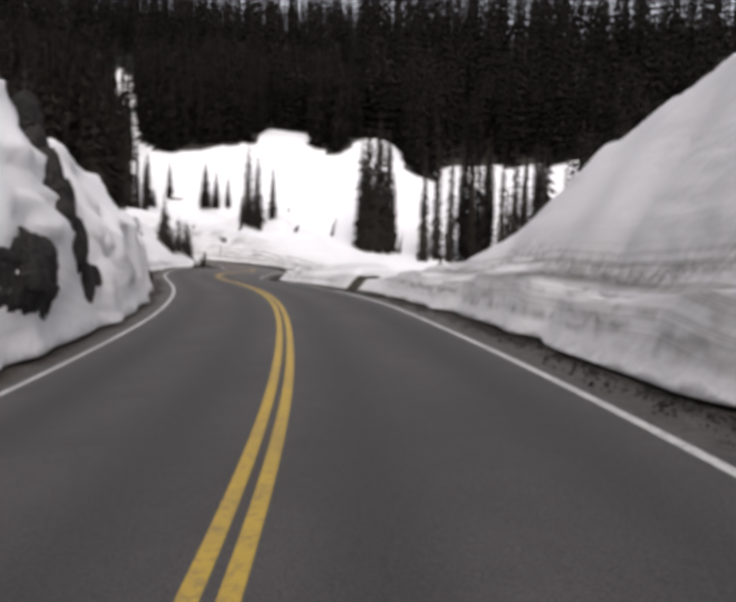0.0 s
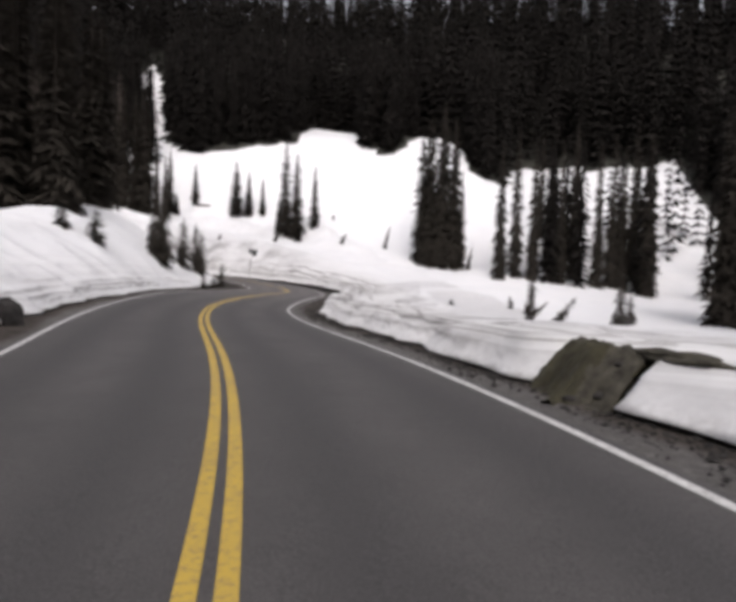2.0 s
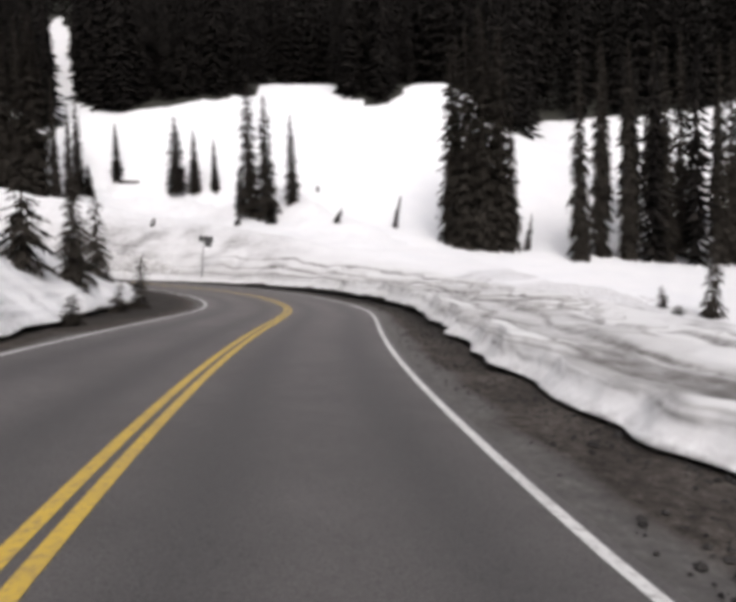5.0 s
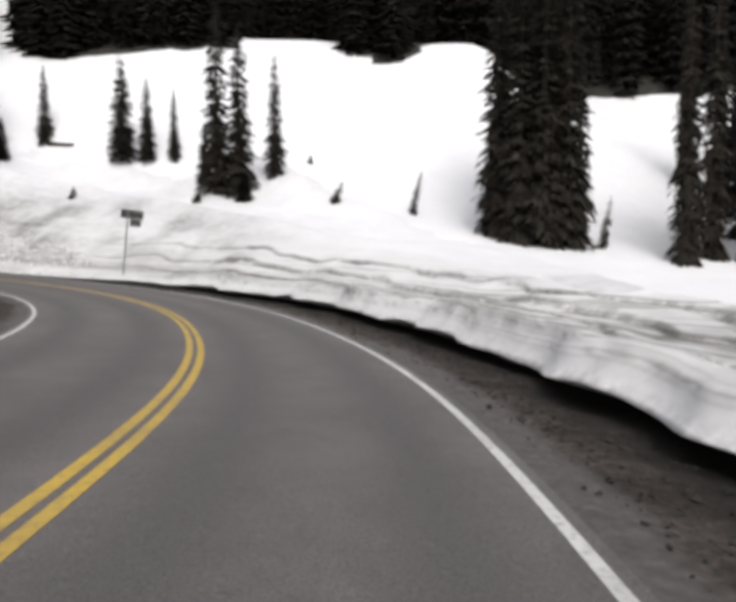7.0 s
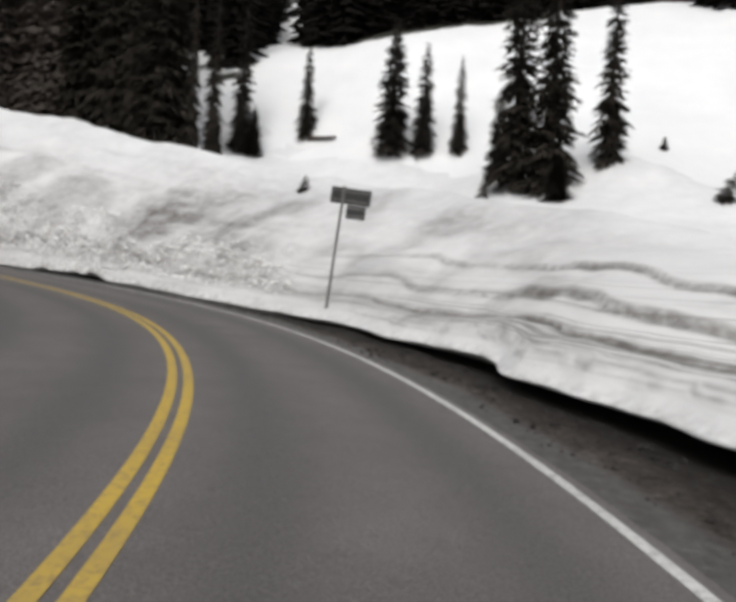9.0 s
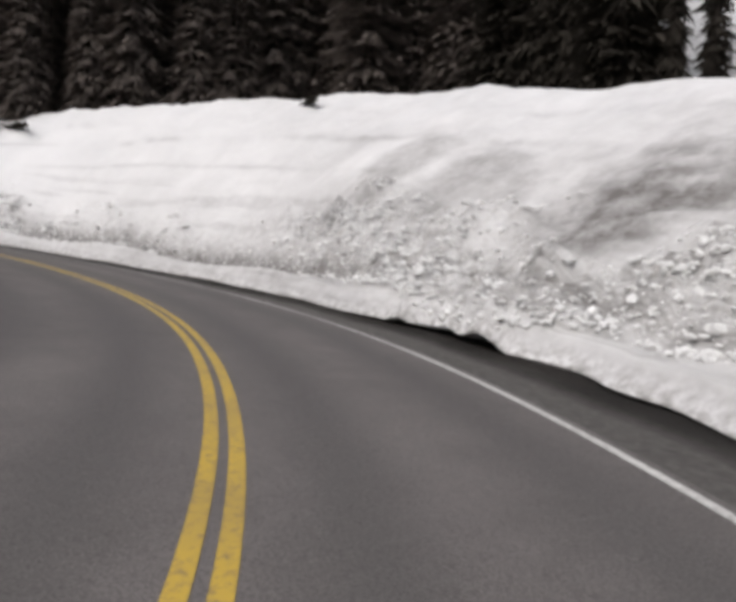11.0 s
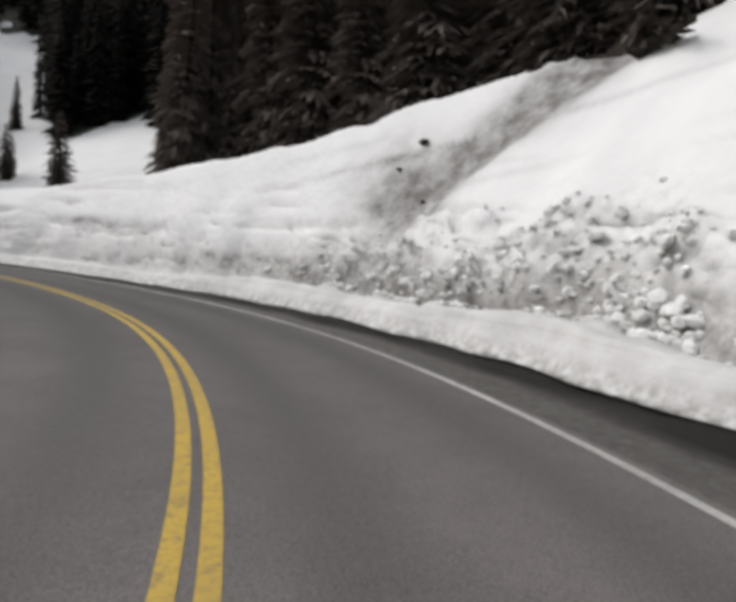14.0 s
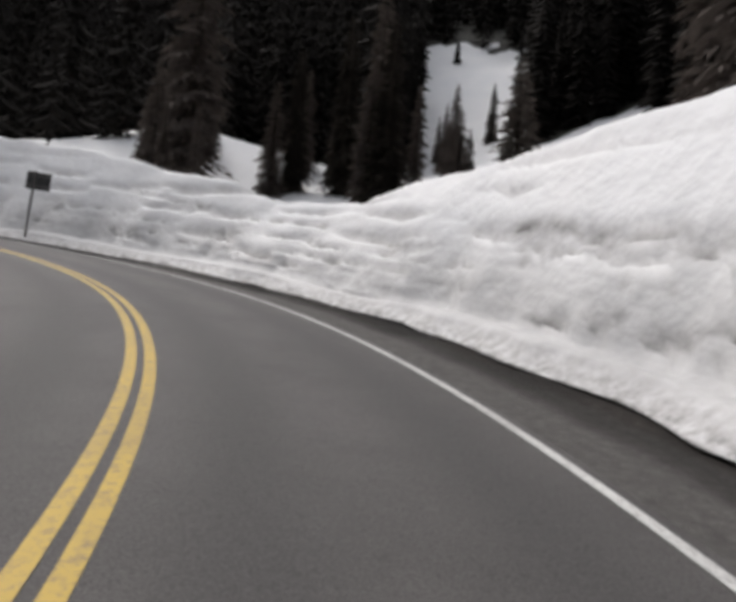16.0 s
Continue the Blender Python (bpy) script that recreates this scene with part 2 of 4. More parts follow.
def wave(x, y, size, seed=0.0):
    """Smooth uneven field of about +-1 whose humps are about size across."""
    total = 0
    for octave, weight in ((1.0, 1.0), (2.3, 0.45)):
        u, v = np.asarray(x, float) * octave * 1.6 / size + seed, np.asarray(y, float) * octave * 1.6 / size - seed
        i, j = np.floor(u), np.floor(v)
        fu, fv = u - i, v - j
        fu, fv = fu * fu * (3 - 2 * fu), fv * fv * (3 - 2 * fv)
        low = lattice(i, j, seed) * (1 - fu) + lattice(i + 1, j, seed) * fu
        high = lattice(i, j + 1, seed) * (1 - fu) + lattice(i + 1, j + 1, seed) * fu
        total = total + weight * (2 * (low * (1 - fv) + high * fv) - 1)
    return total / 1.1


# ---- lie of the land ----
NORTH_SLOPE = [(-24, 94, 5.1), (-15, 96, 5.7), (-7, 101, 5.8), (-1, 107, 5.4), (3, 98, 2.8), (10.7, 97, 1.9), (17.5, 92, 0.7), (29, 95, 0.4), (-12, 105, 8.2), (-22, 111, 9.8), (-31, 101, 8.5),
        (-34, 112, 11.8), (-29, 120, 21), (-42, 119, 20), (-7, 134, 29), (-16, 135, 29.5), (4, 134, 30.5), (11, 135, 32), (24, 134, 23), (42, 132, 23)]
VALLEY = [(14, 66, -2.8), (40, 100, -0.5), (40, 60, -3), (24, 20, -1), (30, -30, 5),
        (-50, 97, 9.7), (-68, 86, 10.5), (-82, 66, 9.9), (-82, 50, 11.3), (-70, 28, 12.6), (-77, 14, 20), (-64, 14, 16), (-87, 26, 15), (-101, 15, 20), (-128, 13, 37), (-154, 38, 50), (-107, 198, 48),
        (-35, 50, 3.5), (-40, 20, 4), (-28, -10, 4), (-22, 30, 2.5)]
LAND_P = np.array(NORTH_SLOPE + VALLEY, float)


def land_fit():
    d = np.hypot(LAND_P[:, None, 0] - LAND_P[None, :, 0], LAND_P[:, None, 1] - LAND_P[None, :, 1])
    n = len(LAND_P)
    a = np.zeros((n + 3, n + 3))
    a[:n, :n] = -d - np.eye(n) * 1.5
    a[:n, n] = a[n, :n] = 1
    a[:n, n + 1:], a[n + 1:, :n] = LAND_P[:, :2], LAND_P[:, :2].T
    return np.linalg.solve(a, np.concatenate([LAND_P[:, 2], [0, 0, 0]]))


LAND_W = land_fit()


COMPASS = np.radians(np.arange(0, 361, 30))
FOOT = [92, 92, 72, 56, 56, 66, 64, 60, 66, 70, 72, 85, 92]
RISE = [0.65, 0.75, 0.85, 0.85, 0.80, 0.68, 0.64, 0.62, 0.78, 0.78, 0.70, 0.60, 0.65]
RIDGE = [73, 80, 82, 79, 80, 100, 120, 105, 105, 100, 85, 70, 70]


def mountains(x, y):
    """The wooded slopes that close the valley on all sides."""
    dx, dy = x + 30, y - 60
    d, a = np.hypot(dx, dy), np.arctan2(dy, dx) % 6.2832
    foot, rise, top = (np.interp(a, COMPASS, v) for v in (FOOT, RISE, RIDGE))
    low = 7 - 7 * ease(-0.2, 0.9, np.cos(a - 0.25))
    h = low + rise * np.maximum(d - foot, 0)
    return top - np.logaddexp(0, (top - h) / 9) * 9 + 2.0 * wave(x, y, 45, 1.0) * ease(foot, foot + 30, d)


def far_height(x, y):
    z = np.full(len(x), LAND_W[-3]) + LAND_W[-2] * x + LAND_W[-1] * y
    for (px, py, _), w in zip(LAND_P, LAND_W):
        z -= w * np.hypot(x - px, y - py)
    m = mountains(x, y)
    d = np.hypot(x + 30, y - 60)
    k = ease(70, 125, d)
    return z * (1 - k) + m * k + 0.25 * wave(x, y, 9, 2.0) * ease(8, 20, d)


# right-hand bank: foot, height of the cut face, distance and height of its crest, along the road
RB_S = [-60, -20, -13, -10, -8, -6, -3.5, -2, 0, 3, 12, 25, 40, 60, 70, 80, 88, 95, 100, 107, 112, 118, 124, 128, 132, 135, 138, 141, 144, 147, 150, 153, 157, 164, 180]
RB_CREST = [6.6, 6.0, 5.25, 4.7, 4.15, 3.05, 1.8, 1.2, 0.8, 0.62, 0.40, 0.40, 0.5, 0.85, 1.15, 2.9, 4.8, 6.2, 7.4, 9.1, 9.7, 9.85, 8.45, 7.25, 6.2, 5.5, 4.95, 4.5, 4.1, 3.5, 3.05, 2.95, 3.7, 4.7, 5]
RB_DIST = [8, 8, 8, 8, 8, 8, 8, 8, 8, 7.5, 7, 7, 7, 7.5, 9, 12, 13, 15, 15.5, 16, 16, 15, 12.5, 10.5, 8.9, 8.3, 8, 8, 8, 8, 8, 8, 8, 8, 8]
LB_S = [-60, -9, 0, 8, 13, 16, 20, 30, 38, 45, 55, 70, 90, 200]
LB_CREST = [6.5, 5.3, 4.3, 3.7, 2.7, 1.8, 2.0, 3.0, 3.6, 3.4, 2.6, 1.2, 1.0, 1.0]


def bank_parts(s, side):
    """Foot, cut height, crest height and crest distance of the bank on the side where the point lies."""
    right = side > 0
    foot = np.where(right, np.interp(s, [-60, 10, 25, 35, 200], [4.3, 4.3, 4.75, 5.1, 5.35]) + 0.75 * np.exp(-((s - 5.6) / 0.85) ** 6), np.interp(s, [-60, 0, 12, 22, 30, 46, 56, 90, 110, 200], [4.25, 4.3, 4.8, 4.7, 4.3, 4.7, 6.6, 6.8, 5.6, 5.6]))
    foot = foot + 0.16 * np.sin(s * 0.9) * np.sin(s * 0.37 + 1) + 0.09 * np.sin(s * 2.3 + np.sin(s)) + (0.15 * wave(s, 0 * s, 1.5, 0.6) + 0.05 * wave(s, 0 * s, 0.6, 3.6)) * np.interp(s, [30, 50, 85, 95], [0.12, 1, 1, 0.5])
    cut = np.where(right, np.interp(s, [-60, -8, 4, 12, 40, 62, 90, 100, 131, 141, 200], [1.0, 0.95, 0.66, 0.52, 0.52, 0.70, 0.45, 0.6, 0.7, 0.35, 0.35]), np.interp(s, [-60, 8, 14.5, 16, 200], [2.4, 2.2, 1.7, 0.5, 0.42]))
    cut = cut * (1 + 0.18 * np.sin(s * 0.7 + 2)) * np.where(right, 1 - 0.35 * np.exp(-((s - 5.7) / 0.8) ** 6), 1)
    crest = np.where(right, np.interp(s, RB_S, RB_CREST), np.interp(s, LB_S, LB_CREST))
    dist = np.where(right, np.interp(s, RB_S, RB_DIST), np.interp(s, [-60, 12, 18, 200], [6.2, 6.2, 9, 9]))
    return foot, cut, crest, dist


def slide_track(s, side):
    """Where a small slide of earthy snow has come down the high bank."""
    middle = np.interp(side, [7.6, 8.6, 10.5, 13], [129.8, 128.2, 127.0, 125.6])
    return np.exp(-((s - middle) / 0.9) ** 2) * ease(6.8, 8.2, side) * (1 - ease(12, 15, side)) + 0.4 * np.exp(-((s - 130.2) / 1.6) ** 2 - ((side - 7.9) / 0.8) ** 2)


def ground_height(x, y, s=None, side=None):
    if s is None:
        s, side = nearest(x, y)
    a = np.abs(side)
    foot, cut, crest, dist = bank_parts(s, side)
    base = road_height(s, side)
    face = cut * ease(foot - 0.05, foot + 0.55, a)
    berm = np.where(side > 0, np.interp(s, [-10, 0, 84, 96, 130, 140], [0.9, 0.5, 0.5, 1.15, 1.15, 0.8]), 0.5)
    slope = np.maximum(crest - cut, -0.3) * np.clip((a - foot - berm) / (dist - foot - berm), 0, 1) ** np.where(side > 0, np.interp(s, [85, 105, 126, 135], [0.95, 0.7, 0.75, 0.9]), 0.9)
    beyond = np.where(side > 0, np.where(s < 80, -0.05, -0.10), np.where(s < 15, -0.10, 0.05)) * np.maximum(a - dist, 0)
    rough = (np.where((side < 0) & (s < 15), 0.22, 0.0) * wave(x, y, 1.5, 3.3) + 0.10 * wave(x, y, 2.3, 0.3) + 0.18 * wave(x, y, 5.5, 1.3)) * ease(foot + 0.2, foot + 2.0, a)
    out = a - foot + 0.3 * wave(s, 0 * s, 9, 0.4) + 0.12 * wave(s, 0 * s, 2.2, 1.4)
    ledges = sum(h * ease(o, o + 0.14, out) for o, h in ((1.05, 0.13), (1.9, 0.16), (3.1, 0.13))) - 0.42 * ease(3.4, 7.0, out)
    ledges = ledges * np.interp(s, [2, 14, 34, 58, 80, 92], [0, 0.15, 0.2, 0.9, 1, 0]) * (side > 0)
    # a groove runs behind the low berm that the plough has left, and a slide has scored the high bank
    groove = 0.28 * np.exp(-((a - foot - 1.25) / 0.28) ** 2) * np.where(side > 0, np.interp(s, [-40, -4, 2, 60, 86, 100, 106, 131, 140], [0.8, 0.7, 0.25, 0.3, 0.5, 0.5, 0.9, 0.9, 0.15]), 0.2)
    groove = groove + 0.45 * slide_track(s, side)
    near = base + face + slope + beyond + rough + ledges - groove
    # a snow mound with tall trees fills the inside of the bend
    near = near + (4.4 * np.exp(-((x + 27.0) / 7.5) ** 2 - ((y - 55) / 10) ** 2) + 1.5 * np.exp(-((x + 20) / 3.5) ** 2 - ((y - 39) / 6) ** 2)) * (side < 0) * ease(8, 14, a)
    w = ease(dist + 1.0, dist + 14.0, a)
    mound = 4.2 * np.exp(-((x + 28) / 9) ** 2 - ((y - 55) / 11) ** 2) * (side < 0)
    return near * (1 - w) + (far_height(x, y) + mound) * w - 0.25 * (a < foot - 0.3)


def part(name, bm, mat, parent=None, label=""):
    me = bpy.data.meshes.new(name)
    bm.to_mesh(me)
    bm.free()
    me.materials.append(mat)
    ob = new(name, me)
    if parent is not None:
        ob.parent = parent
    if label:
        tagged(ob, label)
    return ob


def sheet(name, xs, ys, zs, mat, fields=(), smooth=True):
    """A grid of points (rows x columns) as one mesh; fields: (name, values) for the material."""
    r, c = xs.shape
    me = bpy.data.meshes.new(name)
    i = np.arange(r * c).reshape(r, c)
    f = np.stack([i[:-1, :-1], i[:-1, 1:], i[1:, 1:], i[1:, :-1]], -1).reshape(-1, 4)
    me.from_pydata(np.stack([xs, ys, zs], -1).reshape(-1, 3).tolist(), [], f.tolist())
    for key, val in fields:
        me.attributes.new(key, "FLOAT", "POINT").data.foreach_set("value", val.ravel().astype(np.float32))
    me.polygons.foreach_set("use_smooth", np.full(len(me.polygons), smooth))
    me.materials.append(mat)
    me.update()
    return new(name, me)


# ---- road, shoulders and painted lines ----
def strip(name, s0, s1, sides, lift, mat, step=0.5, fields=None, uneven=0.0):
    s = np.arange(s0, s1 + step / 2, step)
    ss, ll = np.meshgrid(s, np.array(sides, float), indexing="ij")
    x, y = along(ss, ll)
    z = road_height(ss, ll) + lift
    if uneven:
        z = z + uneven * (wave(x, y, 0.9, 0.7) + wave(x, y, 2.1, 2.7)) / 2
    return sheet(name, x, y, z, mat, fields(ss, ll) if fields else ())


def tracks(ss, ll):
    t = sum(np.exp(-((ll - c) / 0.42) ** 2) for c in (0.85, 2.55, -0.95, -2.65))
    return (("track", np.clip(t, 0, 1)), ("dry", ease(22, 66, ss) - 0.85 * ease(116, 134, ss)))


def dryness(ss, ll):
    d = np.abs(ll) - 3.5
    bend = ease(82, 94, ss)
    edge = 0.15 + 0.95 * bend
    wet = np.clip(0.7 * ease(40, 56, ss) * (1 - bend) * ease(0.6, 1.5, d) + bend * ease(0.7, 1.05, d) * (0.85 + 0.3 * wave(ss, ll, 3, 1.9)), 0, 1)
    return (("wet", wet), ("dry", np.clip(1.0 - ease(edge, edge + 0.9 - 0.3 * bend, d) + 0.3 * wave(ss, ll, 2.5, 0.2), 0, 1)),)


def fading(ss, ll):
    return (("faded", (0.1 + 0.62 * ease(92, 106, ss) * (1 - ease(126, 133, ss))) * np.clip(0.75 + 0.5 * wave(ss, ll, 5, 0.9), 0, 1)),)


road = tagged(strip("road", -58, 196, np.linspace(-3.75, 3.5, 60), 0.0, ASPHALT, 0.5, tracks), "grey two-lane asphalt mountain road, damp and worn", "road", "", "structure")
for nm, lo, hi in (("shoulder_right", 3.45, 7.1), ("shoulder_left", -7.9, -3.7)):
    tagged(strip(nm, -58, 196, np.linspace(lo, hi, 16), -0.035, GRIT, 0.4, dryness, 0.045), "dark wet gritty road shoulder beside the snowbank", "shoulder", "", "structure")
for nm, c in (("centre_line", -0.1), ("centre_line", 0.1)):
    tagged(strip(nm, -58, 196, (c - 0.06, c + 0.06), 0.006, YELLOW, 0.5), "solid yellow painted centre line", "road marking", "double centre line", "structure")
tagged(strip("edge_line", -58, 196, (LANE - 0.055, LANE + 0.055), 0.006, WHITE, 0.5, fading), "solid white painted edge line, slightly worn", "road marking", "edge lines", "structure")
tagged(strip("edge_line", -58, 196, (-LANE_LEFT - 0.055, -LANE_LEFT + 0.055), 0.006, WHITE, 0.5, fading), "solid white painted edge line, slightly worn", "road marking", "edge lines", "structure")


# ---- snow: ploughed banks along the road, then the open ground ----
def bank_sheet(name, sign, outs, s0, s1, step, label):
    """A bank from its undercut foot outwards; outs: distances out from the foot."""
    s = np.arange(s0, s1, step)
    ss, uu = np.meshgrid(s, np.array(outs), indexing="ij")
    sh, ss, uu = ss.shape, ss.ravel(), uu.ravel()
    foot, cut, crest, dist = bank_parts(ss, sign * 5.0 + 0 * ss)
    a = foot + np.maximum(uu, 0) + 0.05 * wave(ss * 3, uu * 9, 2.0, 0.4) * (uu > 0) * (uu < 1.5)
    x, y = along(ss, sign * a)
    z = ground_height(x, y, ss, sign * a)
    hgt = z - road_height(ss, sign * a)
    # ploughed face: blades leave ledges along the layers
    ledge = np.interp(ss, [0, 6], [0.014, 0.04]) * np.sin(hgt * 21 + 0.6 * wave(x, y, 6, 0.2)) + 0.07 * wave(x, y, 0.8, 1.9) + 0.04 * wave(x, y, 0.37, 0.9)
    k = np.clip(1 - (hgt - 0.4) / 1.6, 0, 1) * np.clip((uu - 0.1) / 0.4, 0, 1)
    a2 = a - ledge * k
    if sign < 0:
        # the older bank has broken away in uneven blocks
        a2 = a2 - (0.24 * wave(ss, hgt * 2, 1.8, 2.1) + 0.12 * wave(ss, hgt * 2, 0.8, 3.3)) * np.clip(uu / 0.4, 0, 1) * (1 - ease(1.5, 4, uu)) * (1 - 0.7 * ease(13, 17, ss))
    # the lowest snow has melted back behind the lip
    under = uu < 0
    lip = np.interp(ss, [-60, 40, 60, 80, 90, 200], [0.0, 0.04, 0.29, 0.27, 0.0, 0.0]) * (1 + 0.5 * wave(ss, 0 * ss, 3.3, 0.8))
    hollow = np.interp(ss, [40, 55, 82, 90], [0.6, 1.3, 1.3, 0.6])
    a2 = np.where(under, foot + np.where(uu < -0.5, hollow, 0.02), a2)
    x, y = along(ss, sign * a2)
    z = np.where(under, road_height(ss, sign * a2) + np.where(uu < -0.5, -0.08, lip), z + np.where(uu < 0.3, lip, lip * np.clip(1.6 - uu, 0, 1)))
    # slid debris lies lumpy on the lower half of the high bank
    debris = DEBRIS(ss, hgt, crest) if sign > 0 else 0 * ss
    out = a - foot
    debris = debris * shelf(ss, out)
    z = z + debris * heaps(x, y)
    # short scrapes that the plough's wing has cut along the bank
    scrape = np.clip((wave(ss * 0.25, hgt * 2.0, 1.0, 4.2) - 0.25) / 0.4, 0, 1) * ease(0.8, 1.3, out) * (1 - ease(3.2, 4.6, hgt)) * (sign > 0) * (1 - debris) * np.interp(ss, [85, 95, 130, 138], [0.4, 0.3, 0.5, 1])
    z = z - 0.14 * scrape - 0.35 * np.clip(a - 27, 0, 9)
    layer = hgt * np.interp(ss, [0, 8], [1.6, 3.2]) + 0.015 * ss + np.interp(ss, [0, 8], [0.5, 0.25]) * wave(x, y, 7, 0.5)
    band = np.clip(1 - (hgt - 1.3) / 0.9, 0, 1) * np.clip((hgt - 0.25) / 0.3, 0, 1) * np.interp(ss, [3, 9, 84, 98, 106], [0.65, 0.9, 0.9, 0.6, 0.12]) * (1.0 if sign > 0 else 0.3) * (1 - 0.85 * ease(3.5, 6.5, out))
    # dark line in the groove behind the berm: dirt, and its shadow as colour
    seam_shade = np.exp(-((out - 1.2) / 0.16) ** 2) * np.interp(ss, [-1, 1, 85, 100, 106, 131, 140], [0.8, 0.35, 0.35, 0.45, 0.95, 0.95, 0.1]) * (sign > 0)
    low = np.clip(1 - hgt / np.interp(ss, [85, 95], [0.22, 0.4]), 0, 1) * np.interp(ss, [85, 95], [0.5, 0.85]) + 0.10 * debris + 0.9 * seam_shade
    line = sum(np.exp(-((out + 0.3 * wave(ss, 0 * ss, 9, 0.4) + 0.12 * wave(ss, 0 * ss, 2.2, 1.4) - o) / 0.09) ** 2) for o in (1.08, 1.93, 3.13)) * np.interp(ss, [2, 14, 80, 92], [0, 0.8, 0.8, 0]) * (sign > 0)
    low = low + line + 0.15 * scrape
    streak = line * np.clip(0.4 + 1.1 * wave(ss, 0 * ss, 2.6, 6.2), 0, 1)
    # grime in uneven patches where the slope has slid
    grime_shade = np.clip(wave(x, y, 3.4, 1.7) + 0.5, 0, 1) * ease(76, 90, ss) * (1 - ease(104, 112, ss)) * ease(1.2, 2.2, out) * (1 - ease(5.0, 9.0, out))
    grime_shade = grime_shade + 0.6 * np.clip(wave(ss * 0.35, out, 1.1, 2.7) + 0.35 * wave(x, y, 0.5, 1.3), 0, 1) * ease(44, 54, ss) * (1 - ease(84, 90, ss)) * ease(0.15, 0.5, out) * (1 - ease(2.6, 4.0, out))
    # long faint cracks run level across the high slope, drawn in dark colour only
    for share in (0.5, 0.67, 0.84):
        level = share * crest + 0.3 * wave(ss, 0 * ss, 12, share * 7)
        grime_shade = grime_shade + 0.75 * np.exp(-((hgt - level) / 0.11) ** 2) * np.clip(wave(ss, 0 * ss, 7, share * 3) + 0.15, 0, 1) * ease(88, 94, ss) * (1 - ease(150, 160, ss)) * ease(1.8, 2.6, out)
    # broken gouges low on the end of the high bank, their shade coloured in
    gouged = 0 * ss
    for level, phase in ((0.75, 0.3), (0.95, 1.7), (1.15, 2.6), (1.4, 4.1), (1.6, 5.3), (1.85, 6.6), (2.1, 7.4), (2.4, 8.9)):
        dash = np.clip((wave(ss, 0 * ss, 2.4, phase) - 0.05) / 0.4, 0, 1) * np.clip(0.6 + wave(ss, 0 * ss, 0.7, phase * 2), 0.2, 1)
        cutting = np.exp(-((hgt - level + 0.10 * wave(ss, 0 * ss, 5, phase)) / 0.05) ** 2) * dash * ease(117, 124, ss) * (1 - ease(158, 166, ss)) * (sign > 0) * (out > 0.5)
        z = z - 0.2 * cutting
        grime_shade = grime_shade + 2.4 * cutting
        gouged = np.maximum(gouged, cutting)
    # thick grey layers in the ploughed cut
    wob = 0.07 * wave(ss, 0 * ss, 7, 2.9) + 0.03 * wave(ss, 0 * ss, 1.7, 0.9)
    layers = 0 * ss
    for level, thick, amount, s_a, s_b in ((1.05, 0.10, 0.95, -60, 0), (0.58, 0.06, 0.8, -60, 1), (0.81, 0.03, 0.7, -60, 0), (0.38, 0.03, 0.6, -60, 1), (1.32, 0.04, 0.6, -60, -2), (0.22, 0.025, 0.5, 6, 54), (0.34, 0.03, 0.55, 8, 54), (0.46, 0.03, 0.5, 8, 54), (0.40, 0.11, 0.50, 8, 54), (0.46, 0.035, 0.5, 56, 84), (0.68, 0.04, 0.55, 56, 84), (0.90, 0.05, 0.5, 56, 76), (0.36, 0.025, 0.6, 50, 86), (0.57, 0.025, 0.7, 50, 86), (0.79, 0.03, 0.6, 50, 84)):
        layers = layers + amount * np.exp(-((hgt + wob - level) / thick) ** 2) * ease(s_a - 2, s_a + 3, ss) * (1 - ease(s_b - 3, s_b + 3, ss)) * np.clip(0.75 + 0.5 * wave(ss, 0 * ss, 4, level * 9), 0, 1)
    # old grey snow lies behind the lip of the low bank, with a dark line where the clean snow begins
    far_edge = 2.5 + 0.7 * wave(ss, 0 * ss, 6, 1.2) + 0.25 * wave(ss, 0 * ss, 1.6, 3.0)
    grey = ease(0.75, 1.05, out) * (1 - ease(far_edge - 0.15, far_edge + 0.2, out)) * (0.36 + 0.16 * wave(ss * 0.3, out, 0.8, 2.0)) + 0.55 * np.exp(-((out - far_edge) / 0.12) ** 2) * np.clip(0.5 + wave(ss, 0 * ss, 3, 5.1), 0, 1)
    layers = layers + 0.9 * grey * ease(7, 14, ss) * (1 - ease(46, 62, ss))
    # a thin veil of road dust on the high bank, uneven
    veil = (0.15 + 0.12 * (1 - ease(0.9, 1.4, out)) + 0.09 * wave(x, y, 6, 4.4) + 0.06 * wave(x, y, 1.4, 2.4)) * ease(74, 90, ss) * (1 - 0.6 * ease(110, 124, ss)) * ease(0.0, 0.3, out)
    veil = veil + 0.14 * ease(80, 86, ss) * (1 - ease(98, 104, ss)) * ease(0.3, 0.8, out) * (1 - ease(7, 11, out))
    veil = veil + 0.24 * (1 - ease(0.9, 1.3, out)) * ease(96, 106, ss) * np.clip(0.8 + 0.5 * wave(ss, out * 3, 2.5, 0.7), 0, 1)
